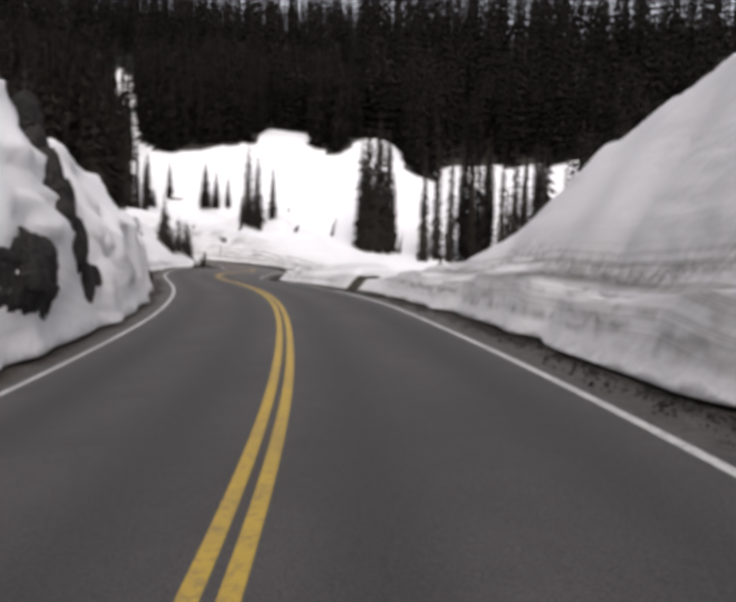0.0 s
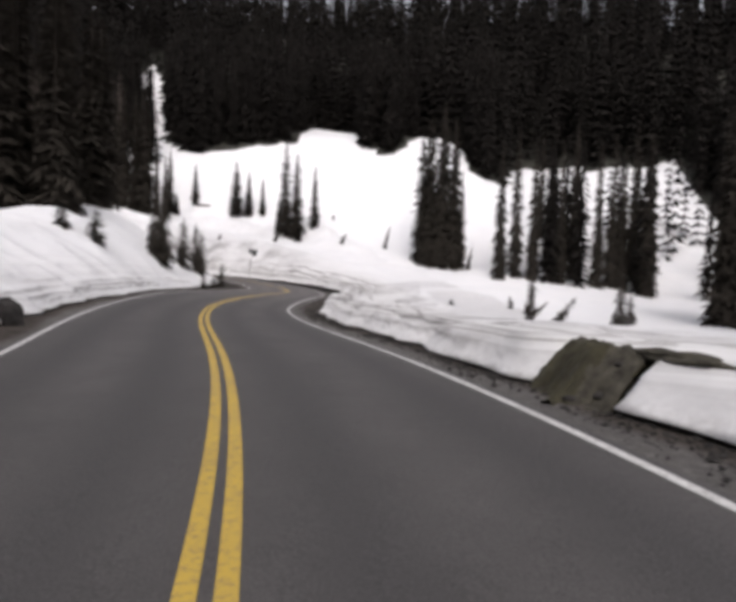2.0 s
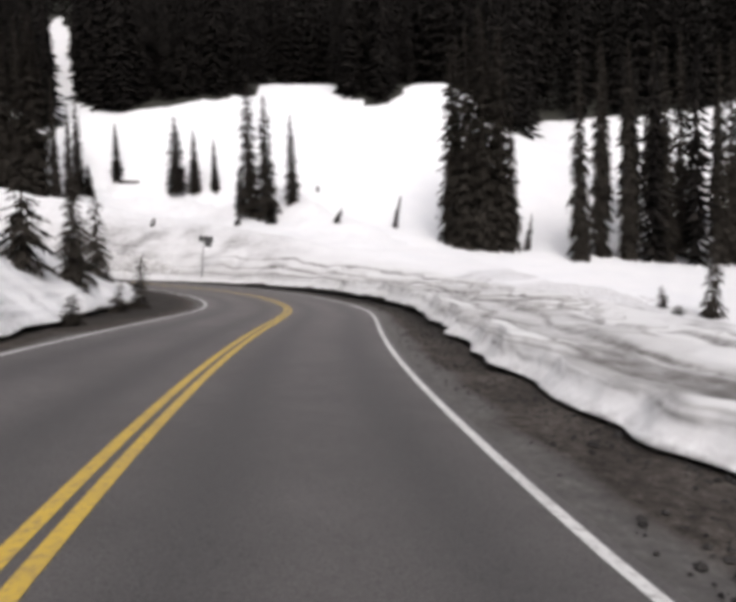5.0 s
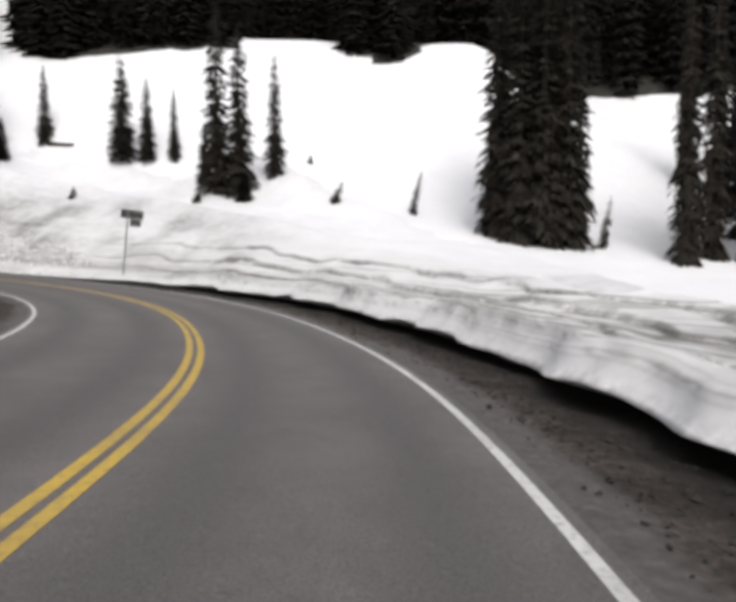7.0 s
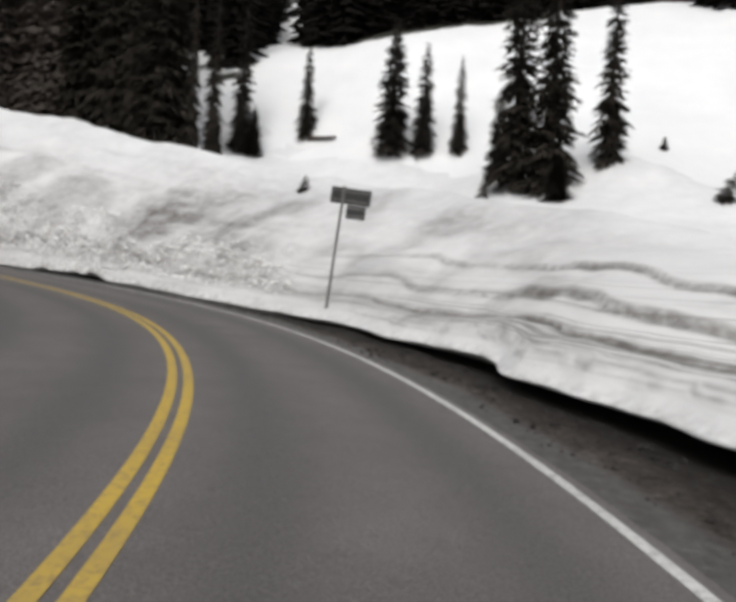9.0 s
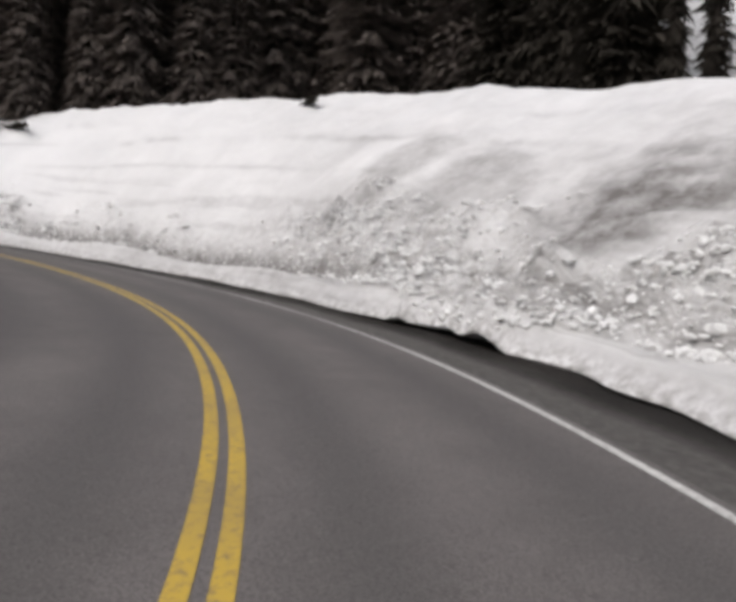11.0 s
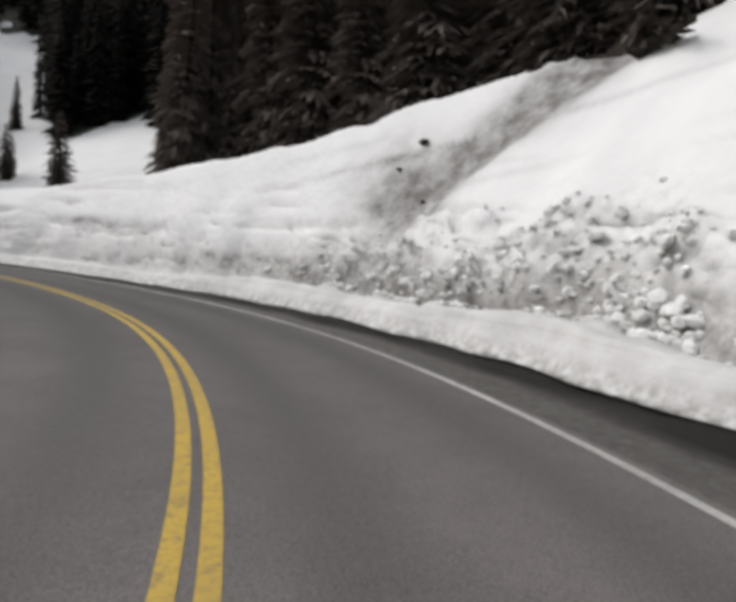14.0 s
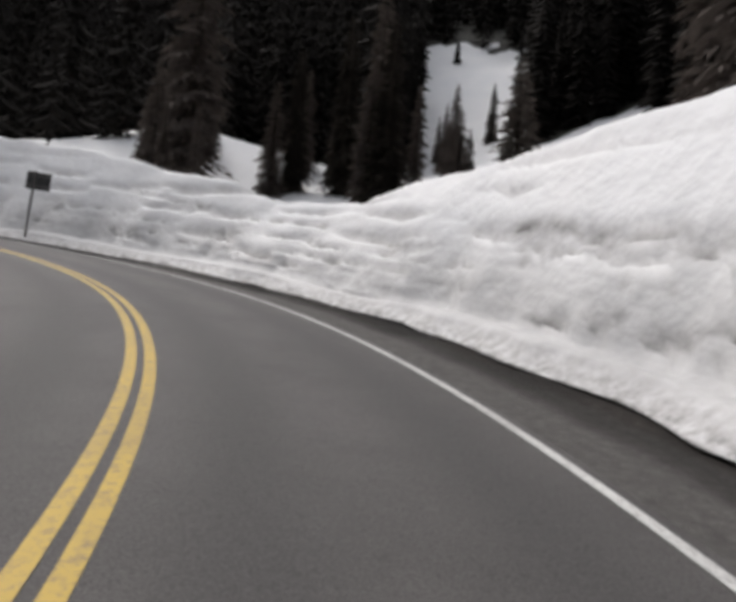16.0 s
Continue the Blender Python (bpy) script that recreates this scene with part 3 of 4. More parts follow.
    # dust and slid earth, plus darkening inside gouges, scrapes and along ledge lines
    soil_shade = (veil + 1.7 * slide_track(ss, a) + 0.5 * np.exp(-((ss - 98) / 1.6) ** 2 - ((a - 8.8) / 1.6) ** 2) + 0.5 * grime_shade + 1.1 * layers + 1.0 * streak + 0.42 * scrape * ease(84, 96, ss)) * (sign > 0) + 0.55 * seam_shade * ease(86, 90, ss)
    # older plough lines along the left bank
    for level, thick, amount, s_a, s_b in ((0.24, 0.04, 0.9, 17, 48), (0.40, 0.05, 1.1, 16, 46), (0.58, 0.05, 0.9, 16, 42), (0.80, 0.06, 0.6, 18, 40), (1.0, 0.05, 0.6, -60, 14), (1.35, 0.04, 0.4, -60, 12)):
        soil_shade = soil_shade + (sign < 0) * amount * np.exp(-((hgt + wob - level) / thick) ** 2) * ease(s_a - 1, s_a + 3, ss) * (1 - ease(s_b - 4, s_b + 2, ss)) * np.clip(0.55 + 0.8 * wave(ss, 0 * ss, 5, level * 7), 0, 1)
    # the hollow under the lip is coloured dark, to deepen its shade
    soil_shade, low = np.where(uu < -0.5, 1.0, soil_shade), np.where(uu < -0.5, 1.0, low)
    pure = np.maximum(np.maximum(ease(8.5, 16, a), ease(1.0, 2.5, hgt) * ease(116, 132, ss)), 0.75 * (sign < 0)) * (1 - gouged)
    fields = (("pure", pure), ("layer", layer), ("band", band), ("foot", np.clip(low, 0, 1)), ("heap", np.clip(debris, 0, 1)), ("soil_shade", np.clip(soil_shade, 0, 1)))
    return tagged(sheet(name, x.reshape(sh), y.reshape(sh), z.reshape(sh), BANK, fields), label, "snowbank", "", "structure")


def knobs(x, y, size):
    """Packed rounded chunks about size across, 0 to 1 high."""
    u, v = x / size, y / size
    i, j = np.floor(u), np.floor(v)
    best = np.full(np.shape(u), 9.0)
    for di in (-1, 0, 1):
        for dj in (-1, 0, 1):
            px, py = i + di + lattice(i + di, j + dj, 3.1), j + dj + lattice(i + di, j + dj, 7.7)
            best = np.minimum(best, (u - px) ** 2 + (v - py) ** 2)
    return np.sqrt(np.clip(1 - best * 1.6, 0, 1))


def heaps(x, y):
    """Height of the slid heaps above the smooth bank."""
    return 0.05 + 0.55 * np.abs(wave(x, y, 2.1, 0.6)) + 0.22 * np.abs(wave(x, y, 0.8, 2.6)) + 0.30 * knobs(x, y, 0.55)


def shelf(s, out):
    """How far the slid snow has come down: onto the road's edge in one place, elsewhere only to the berm."""
    start = np.interp(s, [95, 97.5, 99.5, 104], [0.8, -0.2, -0.2, 0.95]) + 0.35 * wave(s, 0 * s, 1.7, 5.5)
    return np.clip((out - start) / 0.9, 0, 1)


def DEBRIS(s, hgt, crest):
    part_way = np.interp(s, [86, 91, 100, 106, 112, 119, 122, 125, 130, 133, 136, 140], [0.0, 0.42, 0.46, 0.42, 0.30, 0.22, 0.22, 0.36, 0.44, 0.42, 0.22, 0.0])
    part_way = part_way * (1 + 0.24 * wave(s, 0 * s, 5, 2.2) + 0.25 * wave(s, hgt * 2, 1.6, 1.1))
    return np.clip((part_way * crest - hgt) / (0.20 * crest + 0.15), 0, 1) * (s > 86)


OUTS = np.concatenate([[-1, -0.2], np.arange(0, 0.7, 0.06), np.arange(0.7, 5, 0.13), np.arange(5, 13, 0.35)])
FINE = np.concatenate([OUTS[OUTS < 0.7], np.arange(0.7, 4.8, 0.065), OUTS[OUTS >= 4.8]])
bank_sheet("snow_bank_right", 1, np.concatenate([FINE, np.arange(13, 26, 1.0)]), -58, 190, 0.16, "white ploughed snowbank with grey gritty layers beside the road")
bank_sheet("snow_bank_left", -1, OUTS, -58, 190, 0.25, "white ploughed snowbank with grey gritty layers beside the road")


def wooded(x, y):
    """How densely wooded a place is, 0 to 1."""
    s, side = nearest(x, y)
    d = np.hypot(x + 30, y - 60)
    w = ease(62, 74, d)
    # the trees stand close east of the road and behind the crest of the bend
    w = np.maximum(w, ease(52, 60, side) * (s < 74))
    w = np.maximum(w, ease(0, 2.5, side - np.interp(s, [118, 135], [18.5, 12.5])) * (s > 90))
    w = np.where((s > 128) & (side < np.where(s > 137, 50, 24)) & (side > 0), np.where(s > 137, 0.14, 0.4) * w, w)
    # the woods come down to the crest again north of the gully
    w = np.where((s > 118) & (side > 14) & ((y - 82.5) * 0.793 - (x + 49.4) * 0.609 > 0), 1.0, w)
    w = np.where((s > 80) & (s < 104) & (side < 36) & (side > 0), 0.06, w)
    w = np.where((s < 45) & (side > 0) & (side < 50), 0.0, w)
    # open snow slope to the north, with a row of trees at its eastern foot
    edge = np.interp(x, [-60, -46, -37, -31, -29, -22.5, -20, -18.5, -8, -6.5, -4.5, -1.6, 1.4, 3.2, 7, 13, 16, 22, 24, 30, 36, 60], [112, 124, 123, 122, 124.5, 129, 130, 148, 150, 131, 128.5, 126.5, 128, 131, 142, 138, 127, 129, 141, 143, 143, 138])
    open_slope = (x > -44) & (x < 60) & (y > 70) & (y < edge)
    row = (x > 21) & (y > 91) & (y < 117 + 0.05 * x)
    w = np.where(open_slope, np.where(row, np.where(x > 38, 0.13, 0.08), 0.0), w)
    # snow chute to the north-west, gully to the south-west
    for px, py, gx, gy, length, near_half, far_half in ((-38, 108, -0.40, 0.917, 60, 1.7, 3.6), (-70.1, 60.7, -0.608, -0.794, 104, 3.0, 9.0), (-71.7, 62.1, -0.740, -0.672, 56, 3.0, 5.0),
                                                          (-34.3, 92.6, -0.766, 0.642, 20, 2.8, 3.4), (-33.1, 96.4, -0.619, 0.785, 44, 2.6, 4.2), (-72.3, 41.8, -0.318, -0.948, 44, 2.0, 2.6), (-75.3, 43.0, -0.418, -0.908, 44, 1.6, 2.0)):
        u, v = (x - px) * gx + (y - py) * gy, -(x - px) * gy + (y - py) * gx
        half = near_half + (far_half - near_half) * u / length + 1.1 * wave(x, y, 9, 1.1) + 1.2 * wave(x, y, 4, 2.2)
        w = np.where((u > 0) & (u < length + 5 * wave(x, y, 7, 3.1)) & (np.abs(v) < half), 0, w)
    return w * (np.abs(side) > np.interp(s, [118, 135], [15, 12]))


def ground_sheet():
    c = np.concatenate([np.arange(-900, -240, 30.0), np.arange(-240, 200, 2.0), np.arange(200, 901, 30.0)])
    xs, ys = np.meshgrid(c, c + 40, indexing="ij")
    x, y = xs.ravel(), ys.ravel()
    s, side = nearest(x, y)
    z = ground_height(x, y, s, side)
    sunk = np.where(side > 0, 1 - ease(21, 25, np.abs(side)), 1 - ease(11, 15, np.abs(side)))
    z = z - 2.5 * sunk
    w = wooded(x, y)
    return tagged(sheet("ground", xs, ys, z.reshape(xs.shape), SNOW, (("wood", ease(0.45, 0.8, w)),)), "snow-covered ground and slopes, bare and coloured shade-dark under the forest", "ground", "", "structure")


ground_sheet()


# ---- firs ----
def mesh_from(name, pts, faces, mat, smooth=False):
    me = bpy.data.meshes.new(name)
    me.from_pydata(pts, [], faces)
    if smooth:
        me.polygons.foreach_set("use_smooth", np.full(len(me.polygons), True))
    me.materials.append(mat)
    me.update()
    return me


def fir_crown(rng, h, r, bare=0.04, thin=1.0):
    """Whorls of drooping boughs, each a few ragged sprays of needles."""
    pts, faces = [], []

    def spray(o, d, length, wide, droop):
        side = Vector((-d.y, d.x, 0)).normalized() * wide
        b = len(pts)
        mid = o + d * (length * rng.uniform(0.35, 0.55)) - Vector((0, 0, 0.25 * droop * length))
        tip = o + d * length - Vector((0, 0, droop * length))
        sag = Vector((0, 0, wide * rng.uniform(0.3, 1.0)))
        pts.extend([tuple(o), tuple(mid + side - sag), tuple(tip), tuple(mid - side - sag)])
        faces.extend([(b, b + 1, b + 2), (b, b + 2, b + 3)])

    z = h * bare
    while z < h * 0.985:
        u = z / h
        reach = r * (1 - u) ** 0.48 * rng.uniform(0.8, 1.15) + 0.03 * r
        count = max(6, int((13 - 6 * u) * thin))
        turn = rng.uniform(0, 6.28)
        for i in range(count):
            if rng.uniform() < 0.08:
                continue
            a = turn + 6.283 * i / count + rng.uniform(-0.3, 0.3)
            length = reach * rng.uniform(0.6, 1.2)
            d = Vector((math.cos(a), math.sin(a), 0))
            droop = rng.uniform(0.35, 0.85) * (1 - 0.6 * u)
            o = Vector((0, 0, z + rng.uniform(-0.02, 0.02) * h))
            spray(o, d, length, length * rng.uniform(0.07, 0.12), droop)
            for along_it in (0.22, 0.45, 0.68):
                for sgn in (-1, 1):
                    turned = a + sgn * rng.uniform(0.45, 0.95)
                    e = Vector((math.cos(turned), math.sin(turned), 0))
                    q = o + d * (length * along_it) - Vector((0, 0, droop * along_it ** 1.6 * length))
                    twig = length * (0.62 - 0.5 * along_it) * rng.uniform(0.7, 1.2)
                    spray(q, e, twig, twig * rng.uniform(0.12, 0.2), droop * rng.uniform(0.8, 1.6))
        z += max(0.09, h * rng.uniform(0.012, 0.019))
    return pts, faces


def fir_trunk(rng, h, r):
    pts, faces, n = [], [], 7
    levels = [(-0.06, 1.25), (0.02, 1.0), (0.3, 0.72), (0.65, 0.38), (0.97, 0.05)]
    for u, k in levels:
        for i in range(n):
            a = 6.283 * i / n
            q = r * k * rng.uniform(0.92, 1.08)
            pts.append((q * math.cos(a), q * math.sin(a), u * h))
    for j in range(len(levels) - 1):
        faces += [(j * n + i, j * n + (i + 1) % n, (j + 1) * n + (i + 1) % n, (j + 1) * n + i) for i in range(n)]
    faces.append(tuple((len(levels) - 1) * n + i for i in range(n)))
    return pts, faces


# eight kinds of fir, each one metre tall with a crown of unit spread, scaled when they are set out
FIR_RNG = np.random.default_rng(11)
FIR_MESHES = []
for kind in range(8):
    h = 10.0
    rr = 1.15
    p, f = fir_crown(FIR_RNG, h, rr, FIR_RNG.uniform(0.02, 0.07), FIR_RNG.uniform(0.85, 1.1))
    q, g = fir_trunk(FIR_RNG, h, 0.17)
    FIR_MESHES.append((mesh_from("crown", p, f, NEEDLES), mesh_from("trunk", q, g, BARK, True)))
# four lankier, browner kinds for the edge of the forest above the bend
LANKY = []
for kind in range(4):
    p, f = fir_crown(FIR_RNG, 10.0, 1.15, FIR_RNG.uniform(0.02, 0.10), FIR_RNG.uniform(0.75, 0.95))
    q, g = fir_trunk(FIR_RNG, 10.0, 0.16)
    LANKY.append((mesh_from("crown", p, f, WOOD_NEEDLES), mesh_from("trunk", q, g, BARK, True)))
SAPLINGS = []
for kind in range(3):
    p, f = fir_crown(FIR_RNG, 2.0, 0.55, 0.05, 0.7)
    q, g = fir_trunk(FIR_RNG, 2.0, 0.04)
    SAPLINGS.append((mesh_from("crown", p, f, NEEDLES), mesh_from("trunk", q, g, BARK, True)))


def fir(x, y, h, r, kind, label, group, lean=(0, 0), name="fir_tree", sink=0.15):
    z = float(ground_height(np.array([x]), np.array([y]))[0])
    small = name == "fir_sapling"
    meshes = SAPLINGS[kind % 3] if small else (FIR_MESHES + LANKY)[kind % 12]
    base_h, base_r = (2.0, 0.55) if small else (10.0, 1.15)
    root = new(name)
    root.matrix_world = Matrix.Translation((x, y, z - sink)) @ pose(0, 0, 0, lean[0], lean[1], 0) @ pose(0, 0, 0, 0, 0, (kind * 77) % 360)
    for nm, me in zip(("crown", "trunk"), meshes):
        ob = new(nm, me)
        ob.parent = root
        ob.scale = (r / base_r, r / base_r, h / base_h)
    return tagged(root, label, "tree", group)


SPIRE = "slender dark green fir standing in open snow"
CLUMP = "tall dark fir in a close clump on the snow"
EDGE = "tall dark fir at the edge of the forest"
YOUNG = "small dark fir sapling poking out of the snow"

# spires on the open slope: x, y, height, spread
MEADOW = [(-37.5, 109.4, 10.7, 1.0), (-36.3, 109.2, 3.8, 0.7), (-34.2, 113, 7.2, 0.75), (-26.4, 110.7, 9.4, 1.3), (-24.4, 111.4, 7.8, 0.9), (-22.1, 112, 6.8, 0.65),
          (-16.8, 104.2, 15.5, 1.5), (-14.9, 103.4, 13.5, 1.4), (-14.2, 101.2, 2.4, 0.75), (-18.2, 106.5, 5.3, 0.75), (-12.2, 105.1, 10, 0.95)]
for i, (x, y, h, r) in enumerate(MEADOW):
    fir(x, y, h, r * 1.15, i % 8, SPIRE, "firs on the open slope")
# clump at the foot of the slope and the trees beside it
CLUMPED = [(4.9, 99.2, 21, 1.6), (6.2, 97.6, 23, 1.9), (7.7, 96.8, 24, 2.0), (9.5, 97.0, 23, 1.8), (5.9, 101.6, 22, 1.7), (8.3, 101.2, 25, 2.0), (10.0, 100.4, 22, 1.5), (10.9, 98.2, 15, 1.0),
           (-39.6, 103.2, 21, 2.0), (-41.0, 105.6, 20, 1.8), (-47.6, 104.5, 22, 2.2), (-45.9, 110.5, 16, 1.9), (-37.9, 104.1, 14, 0.7), (-36.7, 104.9, 11, 0.75)]
for i, (x, y, h, r) in enumerate(CLUMPED):
    fir(x, y, h, r * 1.15, (i + 3) % 8, CLUMP, "firs in close clumps")
# row at the eastern foot, with gaps through which the slope shows
ROW = [(15.9, 92.4, 20, 1.3), (18.3, 93.6, 22, 1.5), (20.6, 92.4, 21, 1.3), (24.6, 93.4, 21, 1.4), (27.2, 95.6, 23, 1.5), (30.0, 93.6, 22, 1.4), (32.9, 96.4, 23, 1.6),
       (25.5, 110.8, 19, 1.3), (30.5, 108.1, 22, 1.4), (38.5, 103.2, 25, 1.8), (37.5, 94.5, 24, 1.8), (35.2, 98.5, 22, 1.5),
       (33.4, 63.4, 24, 2.4), (35.8, 67.5, 24, 2.3), (37.8, 61.5, 25, 2.4), (40.5, 66, 25, 2.4), (41, 58, 25, 2.4)]
for i, (x, y, h, r) in enumerate(ROW):
    fir(x, y, h, r, (i + 1) % 8, EDGE, "firs along the forest edge")
# tall dark trees behind the snow mound inside the bend
MOUND = [(-25.6, 54.3, 17, 1.9), (-26.2, 57.5, 18, 2.0), (-28.2, 54.4, 19, 2.1), (-27.0, 50.4, 18, 2.0), (-30.5, 51.5, 20, 2.2), (-30.0, 58.6, 20, 2.1), (-33.0, 55.2, 20, 2.2),
         (-32.6, 62.0, 20, 2.1), (-36.0, 59.0, 21, 2.2), (-29.0, 46.5, 19, 2.1), (-33.5, 48.5, 20, 2.2), (-24.6, 47.5, 16, 1.8), (-22.6, 42.5, 17, 1.9), (-26.5, 42.5, 18, 2.0)]
for i, (x, y, h, r) in enumerate(MOUND):
    fir(x, y, h, r * 1.1, (i + 2) % 8, EDGE, "firs on the mound")
# trees behind the crest of the bend
CRESTED = [(-41.4, 103.9, 20, 1.5), (-43.6, 104.5, 21, 1.6), (-45.2, 104.3, 21, 1.6), (-45.9, 107.9, 22, 1.7), (-78.8, 52.2, 6.4, 1.25), (-103.4, 12, 5.4, 0.75), (-109, 14, 7, 1.0), (-126, -17, 4.0, 0.8),
           (-80, 41, 10, 1.4), (-80, 36, 11, 1.4), (-78, 33.5, 9, 1.2)]
for i, (x, y, h, r) in enumerate(CRESTED):
    fir(x, y, h, r, i + 5, EDGE, "firs behind the crest")
# low firs in the open strip below the south-western woods
LOW = np.random.default_rng(31)
for i in range(44):
    bearing, away = radians(LOW.uniform(142, 172)), LOW.uniform(34, 68)
    h = LOW.uniform(3.5, 8.5)
    if 159.4 < math.degrees(bearing) < 163.4 or 154.3 < math.degrees(bearing) < 156.3:
        continue
    fir(-62.8 - away * math.sin(bearing), 70.2 + away * math.cos(bearing), h, h * LOW.uniform(0.13, 0.18), int(LOW.integers(8, 12)), SPIRE, "low firs below the woods")
# saplings and half-buried bushes: x, y, height, spread, lean
YOUNGSTERS = [(-25.6, 97.3, 0.9, 0.45, 0, 8), (-18, 101.6, 1.9, 0.5, 0, 22), (-7.3, 100.1, 1.8, 0.6, 0, 24), (-0.7, 106.6, 4.4, 0.65, 0, 12), (-9.5, 109.8, 0.9, 0.4, 0, 0), (11.9, 96.4, 4.0, 0.6, 0, 9),
              (15.6, 69.4, 5.6, 0.95, 0, 4), (17.9, 66.4, 3.4, 0.75, 0, 36), (14.2, 72.5, 1.6, 0.6, 0, -6), (23.2, 63.6, 6.0, 1.1, 0, 3), (24.8, 65.0, 3.4, 0.9, 0, 0), (11.6, 51.1, 2.4, 0.5, 0, 46), (5.8, 54.2, 0.6, 0.5, 0, 0), (-14.8, 42.1, 2.5, 0.85, 0, 0)]
for i, (x, y, h, r, lx, ly) in enumerate(YOUNGSTERS):
    fir(x, y, h, r, i, YOUNG, "saplings in the snow", (lx, ly), "fir_sapling", 0.1)
LEFT_YOUNG = [(-15.4, 42.2, 3.3, 0.75, 0, 0), (-16.6, 44.6, 3.6, 0.7, 0, 3), (-17.0, 47.5, 4.2, 0.8, 3, 0), (-16.5, 51.5, 4.2, 1.0, 0, 0), (-17.5, 50.0, 5.6, 0.95, 0, -3), (-15.9, 53.4, 2.8, 0.85, 4, 5), (-16.9, 56.4, 4.4, 0.9, 0, 0),
              (-15.0, 54.8, 1.6, 0.6, 0, 14), (-15.3, 58.6, 2.6, 0.7, 0, 6), (-17.6, 60.5, 4.2, 0.8, 0, 0), (-15.7, 33.8, 2.0, 0.85, 0, 0), (-17.0, 32.6, 1.5, 0.7, 0, 0), (-14.0, 48.6, 1.0, 0.5, 0, 8)]
for i, (x, y, h, r, lx, ly) in enumerate(LEFT_YOUNG):
    fir(x, y, h, r, i + 1, YOUNG, "saplings in the snow", (lx, ly), "fir_sapling", 0.1)


def woods_crown(rng, gap):
    """A plainer fir, one metre tall with unit spread, for the depth of the woods."""
    pts, faces = [], []
    z = 0.03
    while z < 0.98:
        reach = (1 - z) ** 0.6 * rng.uniform(0.75, 1.15) + 0.04
        count = (6 if z < 0.6 else 4) if gap < 0.05 else 4
        turn = rng.uniform(0, 6.28)
        for i in range(count):
            a = turn + 6.283 * i / count + rng.uniform(-0.35, 0.35)
            q, w = reach * rng.uniform(0.6, 1.2), 0.42 * rng.uniform(0.8, 1.3)
            b = len(pts)
            drop = rng.uniform(0.012, 0.035)
            pts += [(0, 0, z + 0.03), (0.5 * q * math.cos(a + w), 0.5 * q * math.sin(a + w), z - 0.6 * drop), (q * math.cos(a), q * math.sin(a), z - drop), (0.5 * q * math.cos(a - w), 0.5 * q * math.sin(a - w), z - 0.6 * drop)]
            faces += [(b, b + 1, b + 2), (b, b + 2, b + 3)]
        z += gap * rng.uniform(0.8, 1.2)
    return np.array(pts), np.array(faces)


def forest():
    rng = np.random.default_rng(4)
    n = 44000
    ang, d = rng.uniform(0, 6.283, n), np.sqrt(rng.uniform(20 ** 2, 190 ** 2, n))
    x, y = -30 + d * np.cos(ang), 60 + d * np.sin(ang)
    keep = rng.uniform(0, 1, n) < wooded(x, y) * np.interp(d, [20, 80, 130, 190], [0.8, 0.62, 0.32, 0.17])
    keep &= y > -75
    x, y = x[keep], y[keep]
    z = ground_height(x, y)
    s, side = nearest(x, y)
    order = np.argsort(np.abs(side) + 200 * ((s < -30) | (s > 165)))
    near_ones = order[:230]
    for i in near_ones:
        h = rng.uniform(13, 23)
        fir(float(x[i]), float(y[i]), h, h * rng.uniform(0.085, 0.12), int(rng.integers(8, 12)) if s[i] > 75 else int(rng.integers(8)), EDGE, "firs along the forest edge", (rng.normal(0, 1.2), rng.normal(0, 1.2)))
    kinds = [woods_crown(rng, 0.034) for _ in range(7)] + [woods_crown(rng, 0.075) for _ in range(7)]
    pts, faces, count = [], [], 0
    for j, i in enumerate(order[230:]):
        p, f = kinds[rng.integers(7) + (7 if j > 1600 else 0)]
        h = rng.uniform(12, 24) * (1.2 if x[i] > 5 and y[i] > 120 else 1.0)
        r, a = h * rng.uniform(0.085, 0.13), rng.uniform(0, 6.28)
        lean = rng.normal(0, 0.015, 2)
        q = np.empty_like(p)
        q[:, 0] = x[i] + r * (p[:, 0] * math.cos(a) - p[:, 1] * math.sin(a)) + lean[0] * h * p[:, 2]
        q[:, 1] = y[i] + r * (p[:, 0] * math.sin(a) + p[:, 1] * math.cos(a)) + lean[1] * h * p[:, 2]
        q[:, 2] = z[i] - 0.4 + h * p[:, 2]
        pts.append(q)
        faces.append(f + count)
        count += len(p)
    pts, faces = np.concatenate(pts), np.concatenate(faces)
    me = bpy.data.meshes.new("forest")
    me.vertices.add(len(pts))
    me.vertices.foreach_set("co", pts.ravel().astype(np.float32))
    me.loops.add(faces.size)
    me.loops.foreach_set("vertex_index", faces.ravel().astype(np.int32))
    me.polygons.add(len(faces))
    me.polygons.foreach_set("loop_start", np.arange(0, faces.size, 3, dtype=np.int32))
    me.update(calc_edges=True)
    me.materials.append(SHADED_FAR_NEEDLES)
    return tagged(new("forest", me), "dense dark conifer forest on snowy slopes", "forest", "", "stuff")


forest()


